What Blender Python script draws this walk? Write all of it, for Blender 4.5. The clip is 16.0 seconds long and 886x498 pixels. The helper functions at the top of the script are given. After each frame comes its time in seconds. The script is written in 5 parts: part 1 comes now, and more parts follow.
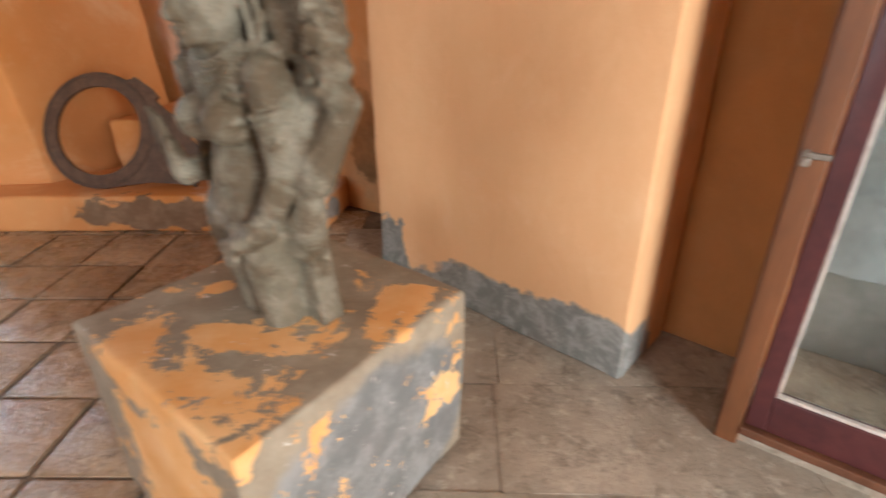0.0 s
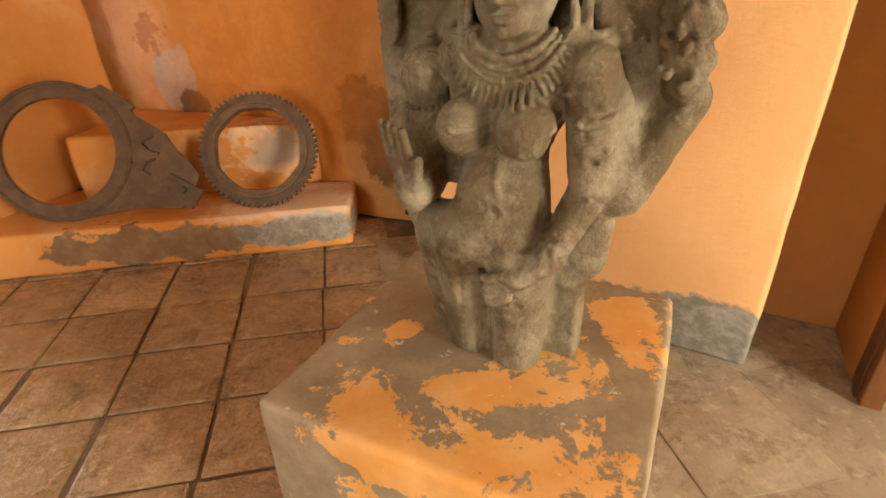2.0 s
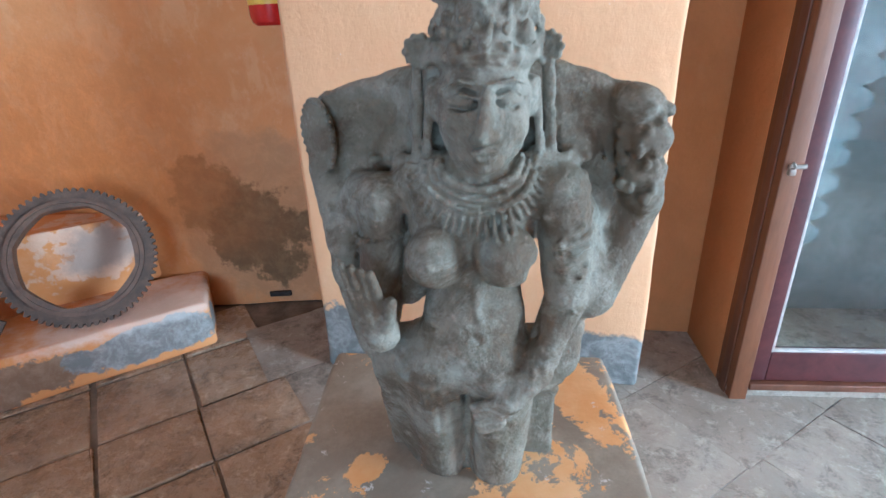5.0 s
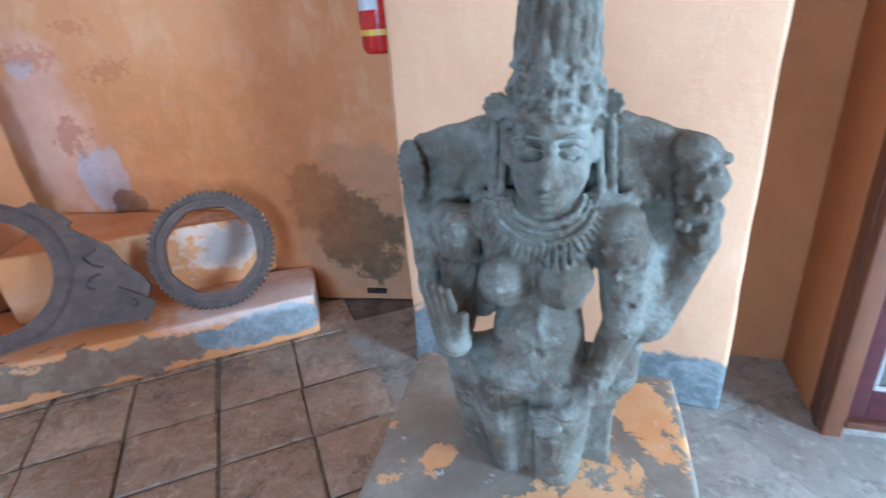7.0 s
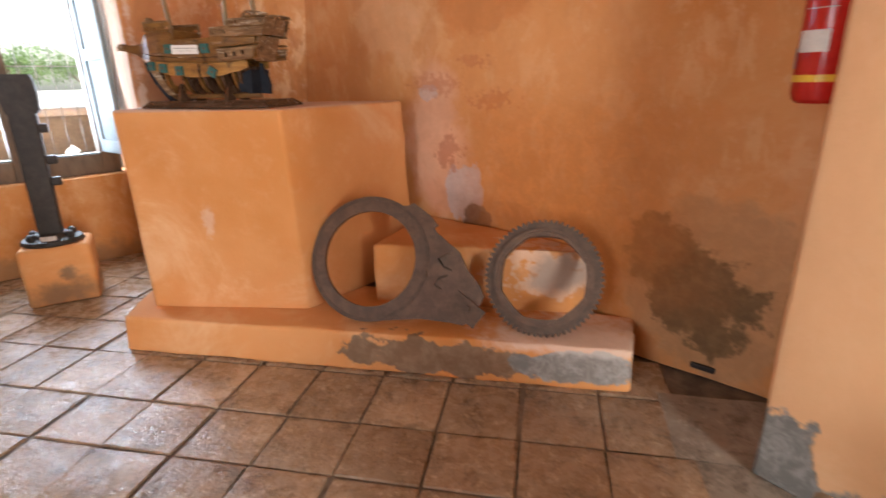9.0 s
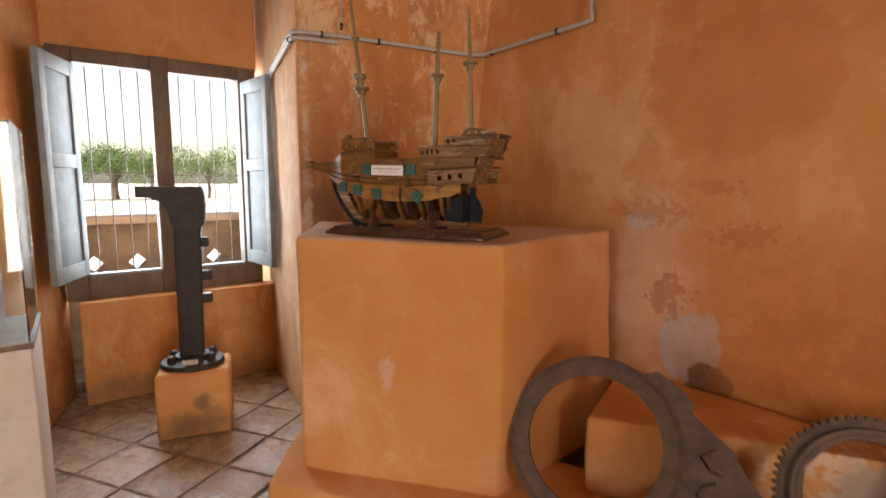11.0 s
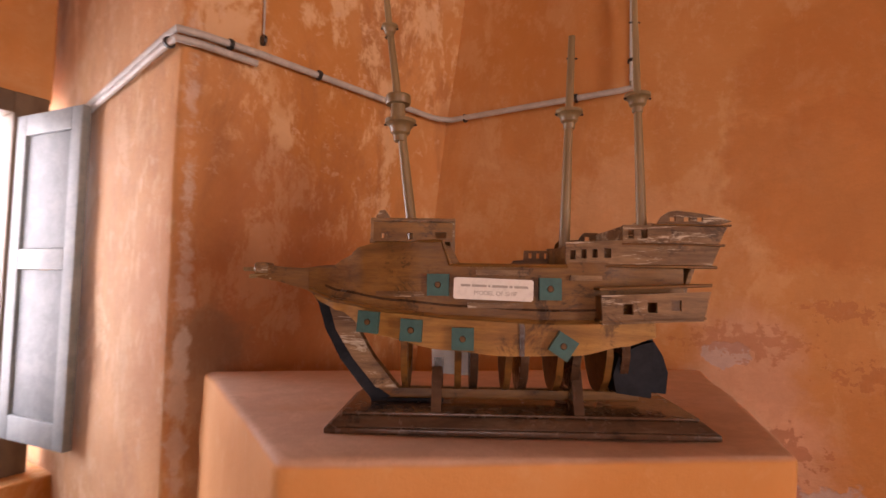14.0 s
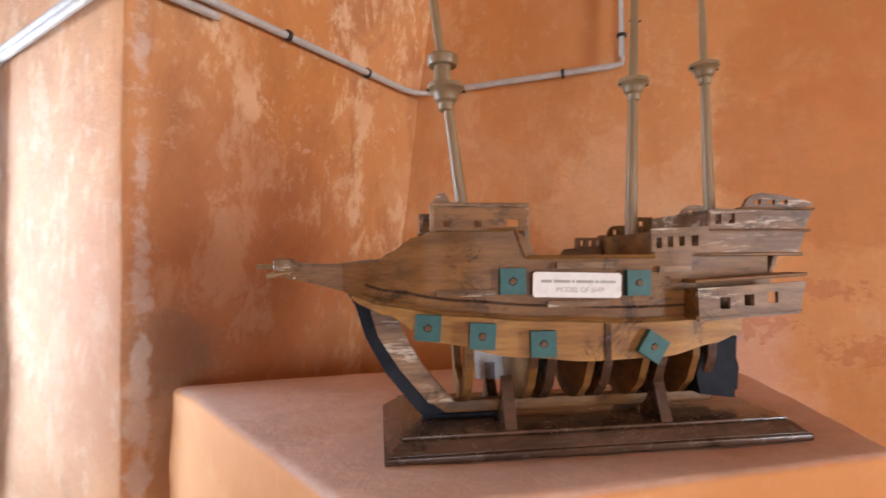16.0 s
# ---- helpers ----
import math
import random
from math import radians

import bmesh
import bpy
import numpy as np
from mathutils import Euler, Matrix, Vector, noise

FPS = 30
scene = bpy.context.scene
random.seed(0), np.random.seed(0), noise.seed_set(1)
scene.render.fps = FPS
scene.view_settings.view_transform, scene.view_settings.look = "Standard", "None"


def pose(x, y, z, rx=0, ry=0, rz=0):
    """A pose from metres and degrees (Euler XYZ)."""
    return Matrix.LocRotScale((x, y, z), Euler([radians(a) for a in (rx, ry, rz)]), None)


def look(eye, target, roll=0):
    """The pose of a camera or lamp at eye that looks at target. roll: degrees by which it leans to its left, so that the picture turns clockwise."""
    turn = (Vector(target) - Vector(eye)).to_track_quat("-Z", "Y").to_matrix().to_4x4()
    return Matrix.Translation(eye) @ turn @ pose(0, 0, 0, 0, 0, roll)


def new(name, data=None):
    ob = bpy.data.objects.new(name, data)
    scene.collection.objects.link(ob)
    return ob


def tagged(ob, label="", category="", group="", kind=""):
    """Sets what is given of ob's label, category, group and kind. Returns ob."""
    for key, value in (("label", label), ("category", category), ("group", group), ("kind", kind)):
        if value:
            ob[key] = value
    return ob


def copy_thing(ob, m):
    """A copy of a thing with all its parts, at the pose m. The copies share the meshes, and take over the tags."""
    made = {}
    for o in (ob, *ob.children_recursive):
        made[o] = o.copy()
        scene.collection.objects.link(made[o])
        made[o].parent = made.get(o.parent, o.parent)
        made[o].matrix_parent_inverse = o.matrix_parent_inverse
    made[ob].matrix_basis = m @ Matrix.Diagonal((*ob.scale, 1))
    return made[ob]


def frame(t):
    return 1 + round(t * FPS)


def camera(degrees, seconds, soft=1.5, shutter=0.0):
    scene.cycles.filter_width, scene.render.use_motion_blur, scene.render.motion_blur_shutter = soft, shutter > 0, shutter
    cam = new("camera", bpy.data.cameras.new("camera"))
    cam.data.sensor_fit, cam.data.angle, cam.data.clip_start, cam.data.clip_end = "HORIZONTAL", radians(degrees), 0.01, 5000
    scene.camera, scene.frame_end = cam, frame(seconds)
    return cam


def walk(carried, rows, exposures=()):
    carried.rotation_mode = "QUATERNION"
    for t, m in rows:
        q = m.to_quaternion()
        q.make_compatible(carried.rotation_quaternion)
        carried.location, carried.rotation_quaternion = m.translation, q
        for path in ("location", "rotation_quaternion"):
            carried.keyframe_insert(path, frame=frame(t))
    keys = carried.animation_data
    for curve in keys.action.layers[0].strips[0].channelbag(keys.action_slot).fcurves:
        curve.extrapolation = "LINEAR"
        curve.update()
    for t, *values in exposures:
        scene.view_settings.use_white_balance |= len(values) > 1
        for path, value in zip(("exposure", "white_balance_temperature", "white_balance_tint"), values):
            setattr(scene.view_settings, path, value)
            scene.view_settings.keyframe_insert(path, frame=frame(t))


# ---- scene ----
cam = camera(81.5, 16.0, shutter=0.5)

PATH = [
    (0, (0.119, 0.257, 1.177), (0.049, 2.051, 0.294), -0.5),
    (0.5, (-0.14, 0.225, 1.206), (-0.337, 2.013, 0.331), -0.8),
    (1, (-0.314, 0.315, 1.187), (-0.468, 2.106, 0.309), -1.1),
    (1.5, (-0.443, 0.44, 1.171), (-0.387, 2.226, 0.272), -1.0),
    (2, (-0.56, 0.468, 1.168), (-0.267, 2.223, 0.255), -1.2),
    (2.5, (-0.651, 0.486, 1.171), (-0.145, 2.194, 0.262), -1.5),
    (3, (-0.672, 0.583, 1.162), (0.019, 2.234, 0.269), -1.6),
    (3.5, (-0.673, 0.656, 1.153), (0.144, 2.263, 0.287), -1.8),
    (4, (-0.694, 0.712, 1.172), (0.211, 2.285, 0.332), -1.9),
    (4.2, (-0.708, 0.727, 1.193), (0.222, 2.292, 0.365), -2.1),
    (6.3, (-0.728, 0.532, 1.374), (0.097, 2.162, 0.561), -4.2),
    (6.5, (-0.73, 0.537, 1.375), (0.05, 2.189, 0.561), -4.1),
    (7, (-0.732, 0.558, 1.367), (-0.141, 2.296, 0.573), -4.1),
    (7.5, (-0.773, 0.604, 1.37), (-0.437, 2.426, 0.614), -3.6),
    (8, (-0.834, 0.635, 1.388), (-0.761, 2.499, 0.665), -2.5),
    (8.5, (-0.895, 0.668, 1.386), (-1.088, 2.54, 0.708), -1.7),
    (9, (-0.993, 0.706, 1.379), (-1.416, 2.559, 0.757), -1.3),
    (9.5, (-1.191, 0.766, 1.42), (-1.785, 2.595, 0.869), -1.2),
    (10, (-1.435, 0.823, 1.461), (-2.135, 2.637, 0.997), -1.0),
    (10.2, (-1.51, 0.877, 1.467), (-2.243, 2.689, 1.043), -0.9),
    (12.3, (-2.273, 1.549, 1.529), (-2.867, 3.459, 1.536), 2.6),
    (12.5, (-2.368, 1.609, 1.521), (-2.903, 3.535, 1.561), 2.6),
    (13, (-2.57, 1.755, 1.55), (-2.935, 3.719, 1.644), 2.4),
    (13.5, (-2.754, 1.905, 1.556), (-2.906, 3.895, 1.68), 1.7),
    (14, (-2.899, 2.05, 1.561), (-2.843, 4.045, 1.688), 0.9),
    (14.5, (-2.968, 2.208, 1.582), (-2.7, 4.185, 1.711), 0.1),
    (15, (-3.028, 2.26, 1.59), (-2.59, 4.208, 1.706), -0.5),
    (15.5, (-3.116, 2.247, 1.599), (-2.622, 4.183, 1.686), -0.7),
    (16, (-3.147, 2.239, 1.586), (-2.774, 4.203, 1.64), -0.5),
]
EXPOSURES = [(0.0, 2.15, 6100, 6), (0.5, 2.1, 7200, 5), (1.0, 2.1, 8500, 8), (1.5, 2.2, 10000, 13), (2.2, 2.45, 9000, 5), (3.2, 2.6, 4700, -3), (4.2, 2.55, 4500, -4), (6.3, 2.8, 3800, -7),
             (7.5, 2.8, 3700, -8), (8.5, 2.45, 5300, 4), (9.0, 2.3, 6300, 11), (10.2, 1.8, 7200, 14), (12.5, 1.6, 7600, 24), (13.5, 1.6, 8200, 38), (14.2, 1.85, 8200, 39), (15.0, 2.3, 7500, 19), (15.5, 2.45, 6900, 12), (16.0, 2.45, 5900, 13)]
walk(cam, [(t, look(eye, target, roll)) for t, eye, target, roll in PATH], EXPOSURES)
WINDOW_POWER, DOOR_POWER, REAR_FILL_POWER = 32.0, 55.0, 17.0


# ---- world and light ----
world = bpy.data.worlds.new("world")
scene.world = world
world.use_nodes = True
wn = world.node_tree
sky = wn.nodes.new("ShaderNodeTexSky")
sky.sky_type = "NISHITA"
sky.sun_disc = False
sky.sun_elevation, sky.sun_rotation = radians(60), radians(128)
sky.air_density, sky.dust_density = 1.2, 2.5
bg = wn.nodes["Background"]
bg.inputs["Strength"].default_value = 0.10
wn.links.new(sky.outputs["Color"], bg.inputs["Color"])

sun = new("sun", bpy.data.lights.new("sun", "SUN"))
sun.data.energy, sun.data.angle, sun.data.color = 2.3, radians(0.6), (1.0, 0.95, 0.87)
sun.matrix_world = look((9, -7, 20), (0, 0, 0))


def daylight(name, eye, target, width, height, power, colour):
    """Sky light standing in an opening of the walls."""
    lamp = new(name, bpy.data.lights.new(name, "AREA"))
    lamp.data.shape, lamp.data.size, lamp.data.size_y = "RECTANGLE", width, height
    lamp.data.energy, lamp.data.color = power, colour
    lamp.matrix_world = look(eye, target)
    return lamp


daylight("window_daylight", (-5.32, 4.20, 1.65), (-2.8, 2.6, 1.2), 1.3, 1.5, WINDOW_POWER, (0.72, 0.86, 1.0))
daylight("doorway_daylight", (2.42, -2.02, 1.25), (-0.4, 2.2, 0.9), 1.15, 2.2, DOOR_POWER, (1.0, 0.97, 0.93))
# fill lamp added in an unseen rear opening, to brighten what faces it
daylight("rear_fill", (-3.1, -2.46, 1.5), (-2.2, 2.0, 1.0), 1.5, 1.7, REAR_FILL_POWER, (0.95, 0.97, 1.0))

# ---- materials ----


class Nodes:
    """A material under construction, with short calls for its nodes."""

    def __init__(self, name, roughness=0.8, metallic=0.0):
        self.material = bpy.data.materials.new(name)
        self.material.use_nodes = True
        self.tree = self.material.node_tree
        self.shader = self.tree.nodes["Principled BSDF"]
        self.shader.inputs["Roughness"].default_value = roughness
        self.shader.inputs["Metallic"].default_value = metallic
        self.coords = self.tree.nodes.new("ShaderNodeTexCoord").outputs["Object"]

    def put(self, kind, **values):
        node = self.tree.nodes.new(kind)
        for key, value in values.items():
            node.inputs[key.replace("_", " ")].default_value = value
        return node

    def link(self, a, b):
        self.tree.links.new(a, b)

    def moved(self, scale=(1, 1, 1), shift=(0, 0, 0)):
        node = self.tree.nodes.new("ShaderNodeMapping")
        node.inputs["Scale"].default_value, node.inputs["Location"].default_value = scale, shift
        self.link(self.coords, node.inputs["Vector"])
        return node.outputs["Vector"]

    def noise(self, scale, detail=4, rough=0.6, distortion=0.0, stretch=(1, 1, 1), shift=(0, 0, 0)):
        node = self.put("ShaderNodeTexNoise", Scale=scale, Detail=detail, Roughness=rough, Distortion=distortion)
        self.link(self.moved(stretch, shift), node.inputs["Vector"])
        return node.outputs["Fac"]

    def ramp(self, value, low, high, flip=False):
        node = self.tree.nodes.new("ShaderNodeMapRange")
        node.interpolation_type = "SMOOTHSTEP"
        for key, v in (("From Min", low), ("From Max", high), ("To Min", float(flip)), ("To Max", float(not flip))):
            node.inputs[key].default_value = v
        self.link(value, node.inputs["Value"])
        return node.outputs["Result"]

    def math(self, op, a, b):
        node = self.tree.nodes.new("ShaderNodeMath")
        node.operation = op
        for n, v in enumerate((a, b)):
            if isinstance(v, (int, float)):
                node.inputs[n].default_value = v
            else:
                self.link(v, node.inputs[n])
        return node.outputs[0]

    def mix(self, fac, a, b):
        node = self.tree.nodes.new("ShaderNodeMix")
        node.data_type = "RGBA"
        for slot, v in ((0, fac), (6, a), (7, b)):
            if isinstance(v, (int, float)):
                node.inputs[slot].default_value = v
            elif isinstance(v, tuple):
                node.inputs[slot].default_value = (*v, 1)
            else:
                self.link(v, node.inputs[slot])
        return node.outputs[2]

    def patch(self, centre, radii, rough=0.35, scale=5.0, edge=0.07, shift=(0, 0, 0)):
        """A blotch with a ragged edge round a place in the thing's own space; a radius of 0 leaves that axis out."""
        sub = self.tree.nodes.new("ShaderNodeVectorMath")
        sub.operation = "SUBTRACT"
        self.link(self.coords, sub.inputs[0])
        sub.inputs[1].default_value = centre
        div = self.tree.nodes.new("ShaderNodeVectorMath")
        div.operation = "MULTIPLY"
        self.link(sub.outputs[0], div.inputs[0])
        div.inputs[1].default_value = tuple(1 / r if r else 0 for r in radii)
        length = self.tree.nodes.new("ShaderNodeVectorMath")
        length.operation = "LENGTH"
        self.link(div.outputs[0], length.inputs[0])
        worn = self.math("MULTIPLY", self.math("SUBTRACT", self.noise(scale, 6, 0.65, shift=shift), 0.5), rough * 4)
        return self.ramp(self.math("ADD", length.outputs["Value"], worn), 1 - edge, 1 + edge, flip=True)

    def finish(self, colour, bump=None, strength=0.3, distance=0.01, roughness=None):
        if isinstance(colour, tuple):
            self.shader.inputs["Base Color"].default_value = (*colour, 1)
        else:
            self.link(colour, self.shader.inputs["Base Color"])
        if bump is not None:
            node = self.put("ShaderNodeBump", Strength=strength, Distance=distance)
            self.link(bump, node.inputs["Height"])
            self.link(node.outputs["Normal"], self.shader.inputs["Normal"])
        if roughness is not None:
            self.link(roughness, self.shader.inputs["Roughness"])
        return self.material


ORANGE, DEEP, PALE, PINK = (0.66, 0.312, 0.112), (0.57, 0.230, 0.058), (0.75, 0.475, 0.265), (0.64, 0.38, 0.27)
CEMENT, DARK_CEMENT, WHITEWASH = (0.165, 0.162, 0.150), (0.09, 0.075, 0.055), (0.66, 0.60, 0.54)


def limewash(name, patches=(), pale=0.35, streaks=0.0, faded=0.0):
    """Orange limewash on plaster. patches: (colour, centre, radii, raggedness, scale, amount)."""
    n = Nodes(name, 0.85)
    colour = n.mix(n.ramp(n.noise(0.9, 4, 0.6), 0.38, 0.68), ORANGE, DEEP)
    colour = n.mix(n.math("MULTIPLY", n.ramp(n.noise(1.7, 6, 0.7, 0.6, shift=(3, 1, 7)), 0.5, 0.72), pale), colour, PALE)
    if faded:
        colour = n.mix(faded, colour, PALE)
    if streaks:
        stains = n.ramp(n.noise(2.6, 8, 0.72, 0.6, stretch=(1, 1, 0.42), shift=(6, 2, 3)), 0.47, 0.60)
        colour = n.mix(n.math("MULTIPLY", stains, 0.7 * streaks), colour, (0.42, 0.165, 0.06))
        runs = n.ramp(n.noise(6.5, 9, 0.72, 0.25, stretch=(1, 1, 0.55), shift=(1, 4, 0)), 0.50, 0.60)
        runs = n.math("MULTIPLY", runs, n.ramp(n.noise(1.6, 3, 0.5, shift=(2, 8, 5)), 0.34, 0.54))
        colour = n.mix(n.math("MULTIPLY", runs, streaks), colour, (0.79, 0.53, 0.30))
        flakes = n.ramp(n.noise(15, 8, 0.75, 0.2, shift=(8, 1, 2)), 0.56, 0.64)
        colour = n.mix(n.math("MULTIPLY", flakes, 0.55 * streaks), colour, (0.78, 0.56, 0.38))
    fine = n.noise(42, 6, 0.7)
    colour = n.mix(n.math("MULTIPLY", n.ramp(n.noise(13, 5, 0.75, 0.3), 0.5, 0.8), 0.22), colour, PALE)
    colour = n.mix(n.math("MULTIPLY", n.ramp(fine, 0.55, 0.8), 0.12), colour, DEEP)
    colour = n.mix(n.ramp(n.noise(7, 6, 0.8, shift=(9, 2, 4)), 0.71, 0.74), colour, WHITEWASH)
    height = n.math("ADD", n.noise(3.0, 6, 0.65), n.math("MULTIPLY", fine, 0.40))
    for k, (tone, centre, radii, ragged, scale, amount, *border) in enumerate(patches):
        mask = n.patch(centre, radii, ragged, scale, edge=border[0] if border else 0.06 if amount > 0.7 else 0.45, shift=(k * 3.1, k * 1.7, k * 2.3))
        inner = n.mix(n.ramp(n.noise(12 if amount > 0.7 else 3, 8, 0.78, 0.4, shift=(k, 5, k)), 0.40, 0.66), tone, tuple(min(1, c * (2.0 if amount > 0.7 and tone[0] < 0.3 else 1.25)) for c in tone))
        colour = n.mix(n.math("MULTIPLY", mask, amount), colour, inner)
        height = n.math("SUBTRACT", height, n.math("MULTIPLY", mask, 0.35 * amount))
    return n.finish(colour, height, 0.35, 0.02)


def plain(name, base, second, scale=12.0, roughness=0.6, metallic=0.0, bump=0.2, stretch=(1, 1, 1), random=0.0, distance=0.004):
    """One stuff with grain at two scales; random: how far pieces differ from one another."""
    n = Nodes(name, roughness, metallic)
    colour = n.mix(n.ramp(n.noise(scale, 6, 0.7, 0.4, stretch), 0.35, 0.68), base, second)
    colour = n.mix(n.math("MULTIPLY", n.ramp(n.noise(scale * 6, 5, 0.7, 0, stretch), 0.45, 0.75), 0.35), colour, tuple(0.6 * c for c in base))
    if random:
        info = n.tree.nodes.new("ShaderNodeObjectInfo").outputs["Random"]
        colour = n.mix(n.math("MULTIPLY", info, random), colour, tuple(0.45 * c for c in second))
    height = n.math("ADD", n.noise(scale * 2, 6, 0.7, 0, stretch), n.math("MULTIPLY", n.noise(scale * 9, 4, 0.7, 0, stretch), 0.4))
    return n.finish(colour, height, bump, distance)


# ---- mesh helpers ----


def spread(length, r, step):
    """Places along an edge: close together in its rounded ends, then every step."""
    inner = max(1, round((length - 2 * r) / step))
    ends = [0.0, r * 0.3, r * 0.62] if r else []
    mid = [r + (length - 2 * r) * i / inner for i in range(inner + 1)]
    return ends + mid + [length - e for e in reversed(ends)]


def rounded(sx, sy, sz, r=0.01, step=0.2, wobble=0.0, seed=0.0):
    """A block from 0 to its size, with rounded edges and faces that may wander a little."""
    size = (sx, sy, sz)
    r = min(r, 0.45 * min(size))
    lines = [spread(s, r, step) for s in size]
    bm, made = bmesh.new(), {}

    def vert(p):
        key = tuple(round(v, 5) for v in p)
        if key not in made:
            c = Vector([min(max(v, r), s - r) for v, s in zip(p, size)])
            d = Vector(p) - c
            n = d.normalized() if d.length > 1e-9 else Vector()
            q = c + n * r
            if wobble:
                q += n * wobble * noise.noise(q * 2.3 + Vector((seed, seed * 2, 0)))
                q += n * wobble * 0.35 * noise.noise(q * 9 + Vector((0, seed, 5)))
            made[key] = bm.verts.new(q)
        return made[key]

    for axis in range(3):
        u, v = (axis + 1) % 3, (axis + 2) % 3
        for side in (0, 1):
            for a, b in zip(lines[u], lines[u][1:]):
                for c, d in zip(lines[v], lines[v][1:]):
                    quad = []
                    for s, t in ((a, c), (b, c), (b, d), (a, d)):
                        p = [0.0, 0.0, 0.0]
                        p[axis], p[u], p[v] = side * size[axis], s, t
                        quad.append(vert(p))
                    bm.faces.new(quad if side else quad[::-1])
    return bm


def moved(bm, m):
    bm.transform(m)
    return bm


def block(x0, y0, z0, x1, y1, z1, r=0.004, step=0.3, wobble=0.0, seed=0.0):
    return moved(rounded(x1 - x0, y1 - y0, z1 - z0, r, step, wobble, seed), Matrix.Translation((x0, y0, z0)))


def quad_block(quad, z0, z1, r=0.02, step=0.15, wobble=0.0, seed=0.0, top=None):
    """A block on four corners of the plan (counter-clockwise); top: other corners for its upper end."""
    q = [Vector(p) for p in quad]
    t = [Vector(p) for p in (top or quad)]
    lx, ly = (q[1] - q[0]).length, (q[3] - q[0]).length
    bm = rounded(lx, ly, z1 - z0, r, step, wobble, seed)
    for v in bm.verts:
        a, b, c = v.co.x / lx, v.co.y / ly, v.co.z / (z1 - z0)
        low = q[0] * (1 - a) * (1 - b) + q[1] * a * (1 - b) + q[2] * a * b + q[3] * (1 - a) * b
        high = t[0] * (1 - a) * (1 - b) + t[1] * a * (1 - b) + t[2] * a * b + t[3] * (1 - a) * b
        p = low.lerp(high, c)
        v.co = (p.x, p.y, z0 + v.co.z)
    return bm


def wall_quad(p, q, thick):
    """Corners of a wall with its inner face from p to q, the room to the right of that way."""
    p, q = Vector(p), Vector(q)
    d = (q - p).normalized()
    n = Vector((-d.y, d.x)) * thick
    return [tuple(p), tuple(q), tuple(q + n), tuple(p + n)]


def lathe(profile, steps=24, cap=True):
    """Turned work about z from (radius, height) rows."""
    bm = bmesh.new()
    rings = [[bm.verts.new((r * math.cos(2 * math.pi * i / steps), r * math.sin(2 * math.pi * i / steps), z)) for i in range(steps)] for r, z in profile]
    for a, b in zip(rings, rings[1:]):
        for i in range(steps):
            bm.faces.new((a[i], a[(i + 1) % steps], b[(i + 1) % steps], b[i]))
    if cap:
        bm.faces.new(rings[0][::-1])
        bm.faces.new(rings[-1])
    return bm


def rod(p, q, r0, r1=None, steps=10):
    """A round bar from p to q."""
    p, q = Vector(p), Vector(q)
    bm = lathe([(r0, 0), (r1 if r1 is not None else r0, (q - p).length)], steps)
    return moved(bm, Matrix.Translation(p) @ (q - p).to_track_quat("Z", "Y").to_matrix().to_4x4())


def tube(points, r, steps=8, closed=False):
    """A bent bar along points."""
    bm, pts, rings = bmesh.new(), [Vector(p) for p in points], []
    for i, p in enumerate(pts):
        a = pts[i - 1] if i or closed else p
        b = pts[(i + 1) % len(pts)] if i + 1 < len(pts) or closed else p
        m = (b - a).to_track_quat("Z", "Y").to_matrix()
        rings.append([bm.verts.new(p + m @ Vector((r * math.cos(2 * math.pi * k / steps), r * math.sin(2 * math.pi * k / steps), 0))) for k in range(steps)])
    pairs = list(zip(rings, rings[1:])) + ([(rings[-1], rings[0])] if closed else [])
    for a, b in pairs:
        for k in range(steps):
            bm.faces.new((a[k], a[(k + 1) % steps], b[(k + 1) % steps], b[k]))
    if not closed:
        bm.faces.new(rings[0][::-1])
        bm.faces.new(rings[-1])
    return bm


def plate(outline, thick, holes=(), bevel=0.0):
    """A flat board in x and z, its back at y = 0 and front at -thick; holes: outlines cut through it."""
    bm = bmesh.new()
    edges = []
    for ring in (outline, *holes):
        vs = [bm.verts.new((x, 0, z)) for x, z in ring]
        edges += [bm.edges.new((vs[i], vs[(i + 1) % len(vs)])) for i in range(len(vs))]
    bmesh.ops.triangle_fill(bm, use_beauty=True, use_dissolve=False, edges=edges)
    faces = list(bm.faces)
    made = bmesh.ops.extrude_face_region(bm, geom=faces)["geom"]
    bmesh.ops.translate(bm, verts=[g for g in made if isinstance(g, bmesh.types.BMVert)], vec=(0, -thick, 0))
    bmesh.ops.recalc_face_normals(bm, faces=bm.faces)
    return bm


def joined(*meshes):
    """Several bmeshes in one."""
    out = bmesh.new()
    for bm in meshes:
        data = bpy.data.meshes.new("join")
        bm.to_mesh(data)
        bm.free()
        out.from_mesh(data)
        bpy.data.meshes.remove(data)
    return out


def mesh_of(name, bm, material, smooth=30):
    data = bpy.data.meshes.new(name)
    bmesh.ops.recalc_face_normals(bm, faces=bm.faces)
    for f in bm.faces:
        f.smooth = True
    for e in bm.edges:
        if len(e.link_faces) == 2 and e.calc_face_angle(0) > radians(smooth):
            e.smooth = False
    bm.to_mesh(data)
    bm.free()
    data.materials.append(material)
    return data


def part(name, bm, material, parent=None, label="", smooth=30):
    ob = new(name, mesh_of(name, bm, material, smooth))
    ob.parent = parent
    if label:
        ob["label"] = label
    return ob


def thing(name, m, label, category, group=""):
    """The Empty at the foot of a thing that has parts."""
    ob = new(name)
    ob.matrix_world = m
    ob.empty_display_size = 0.05
    return tagged(ob, label, category, group)


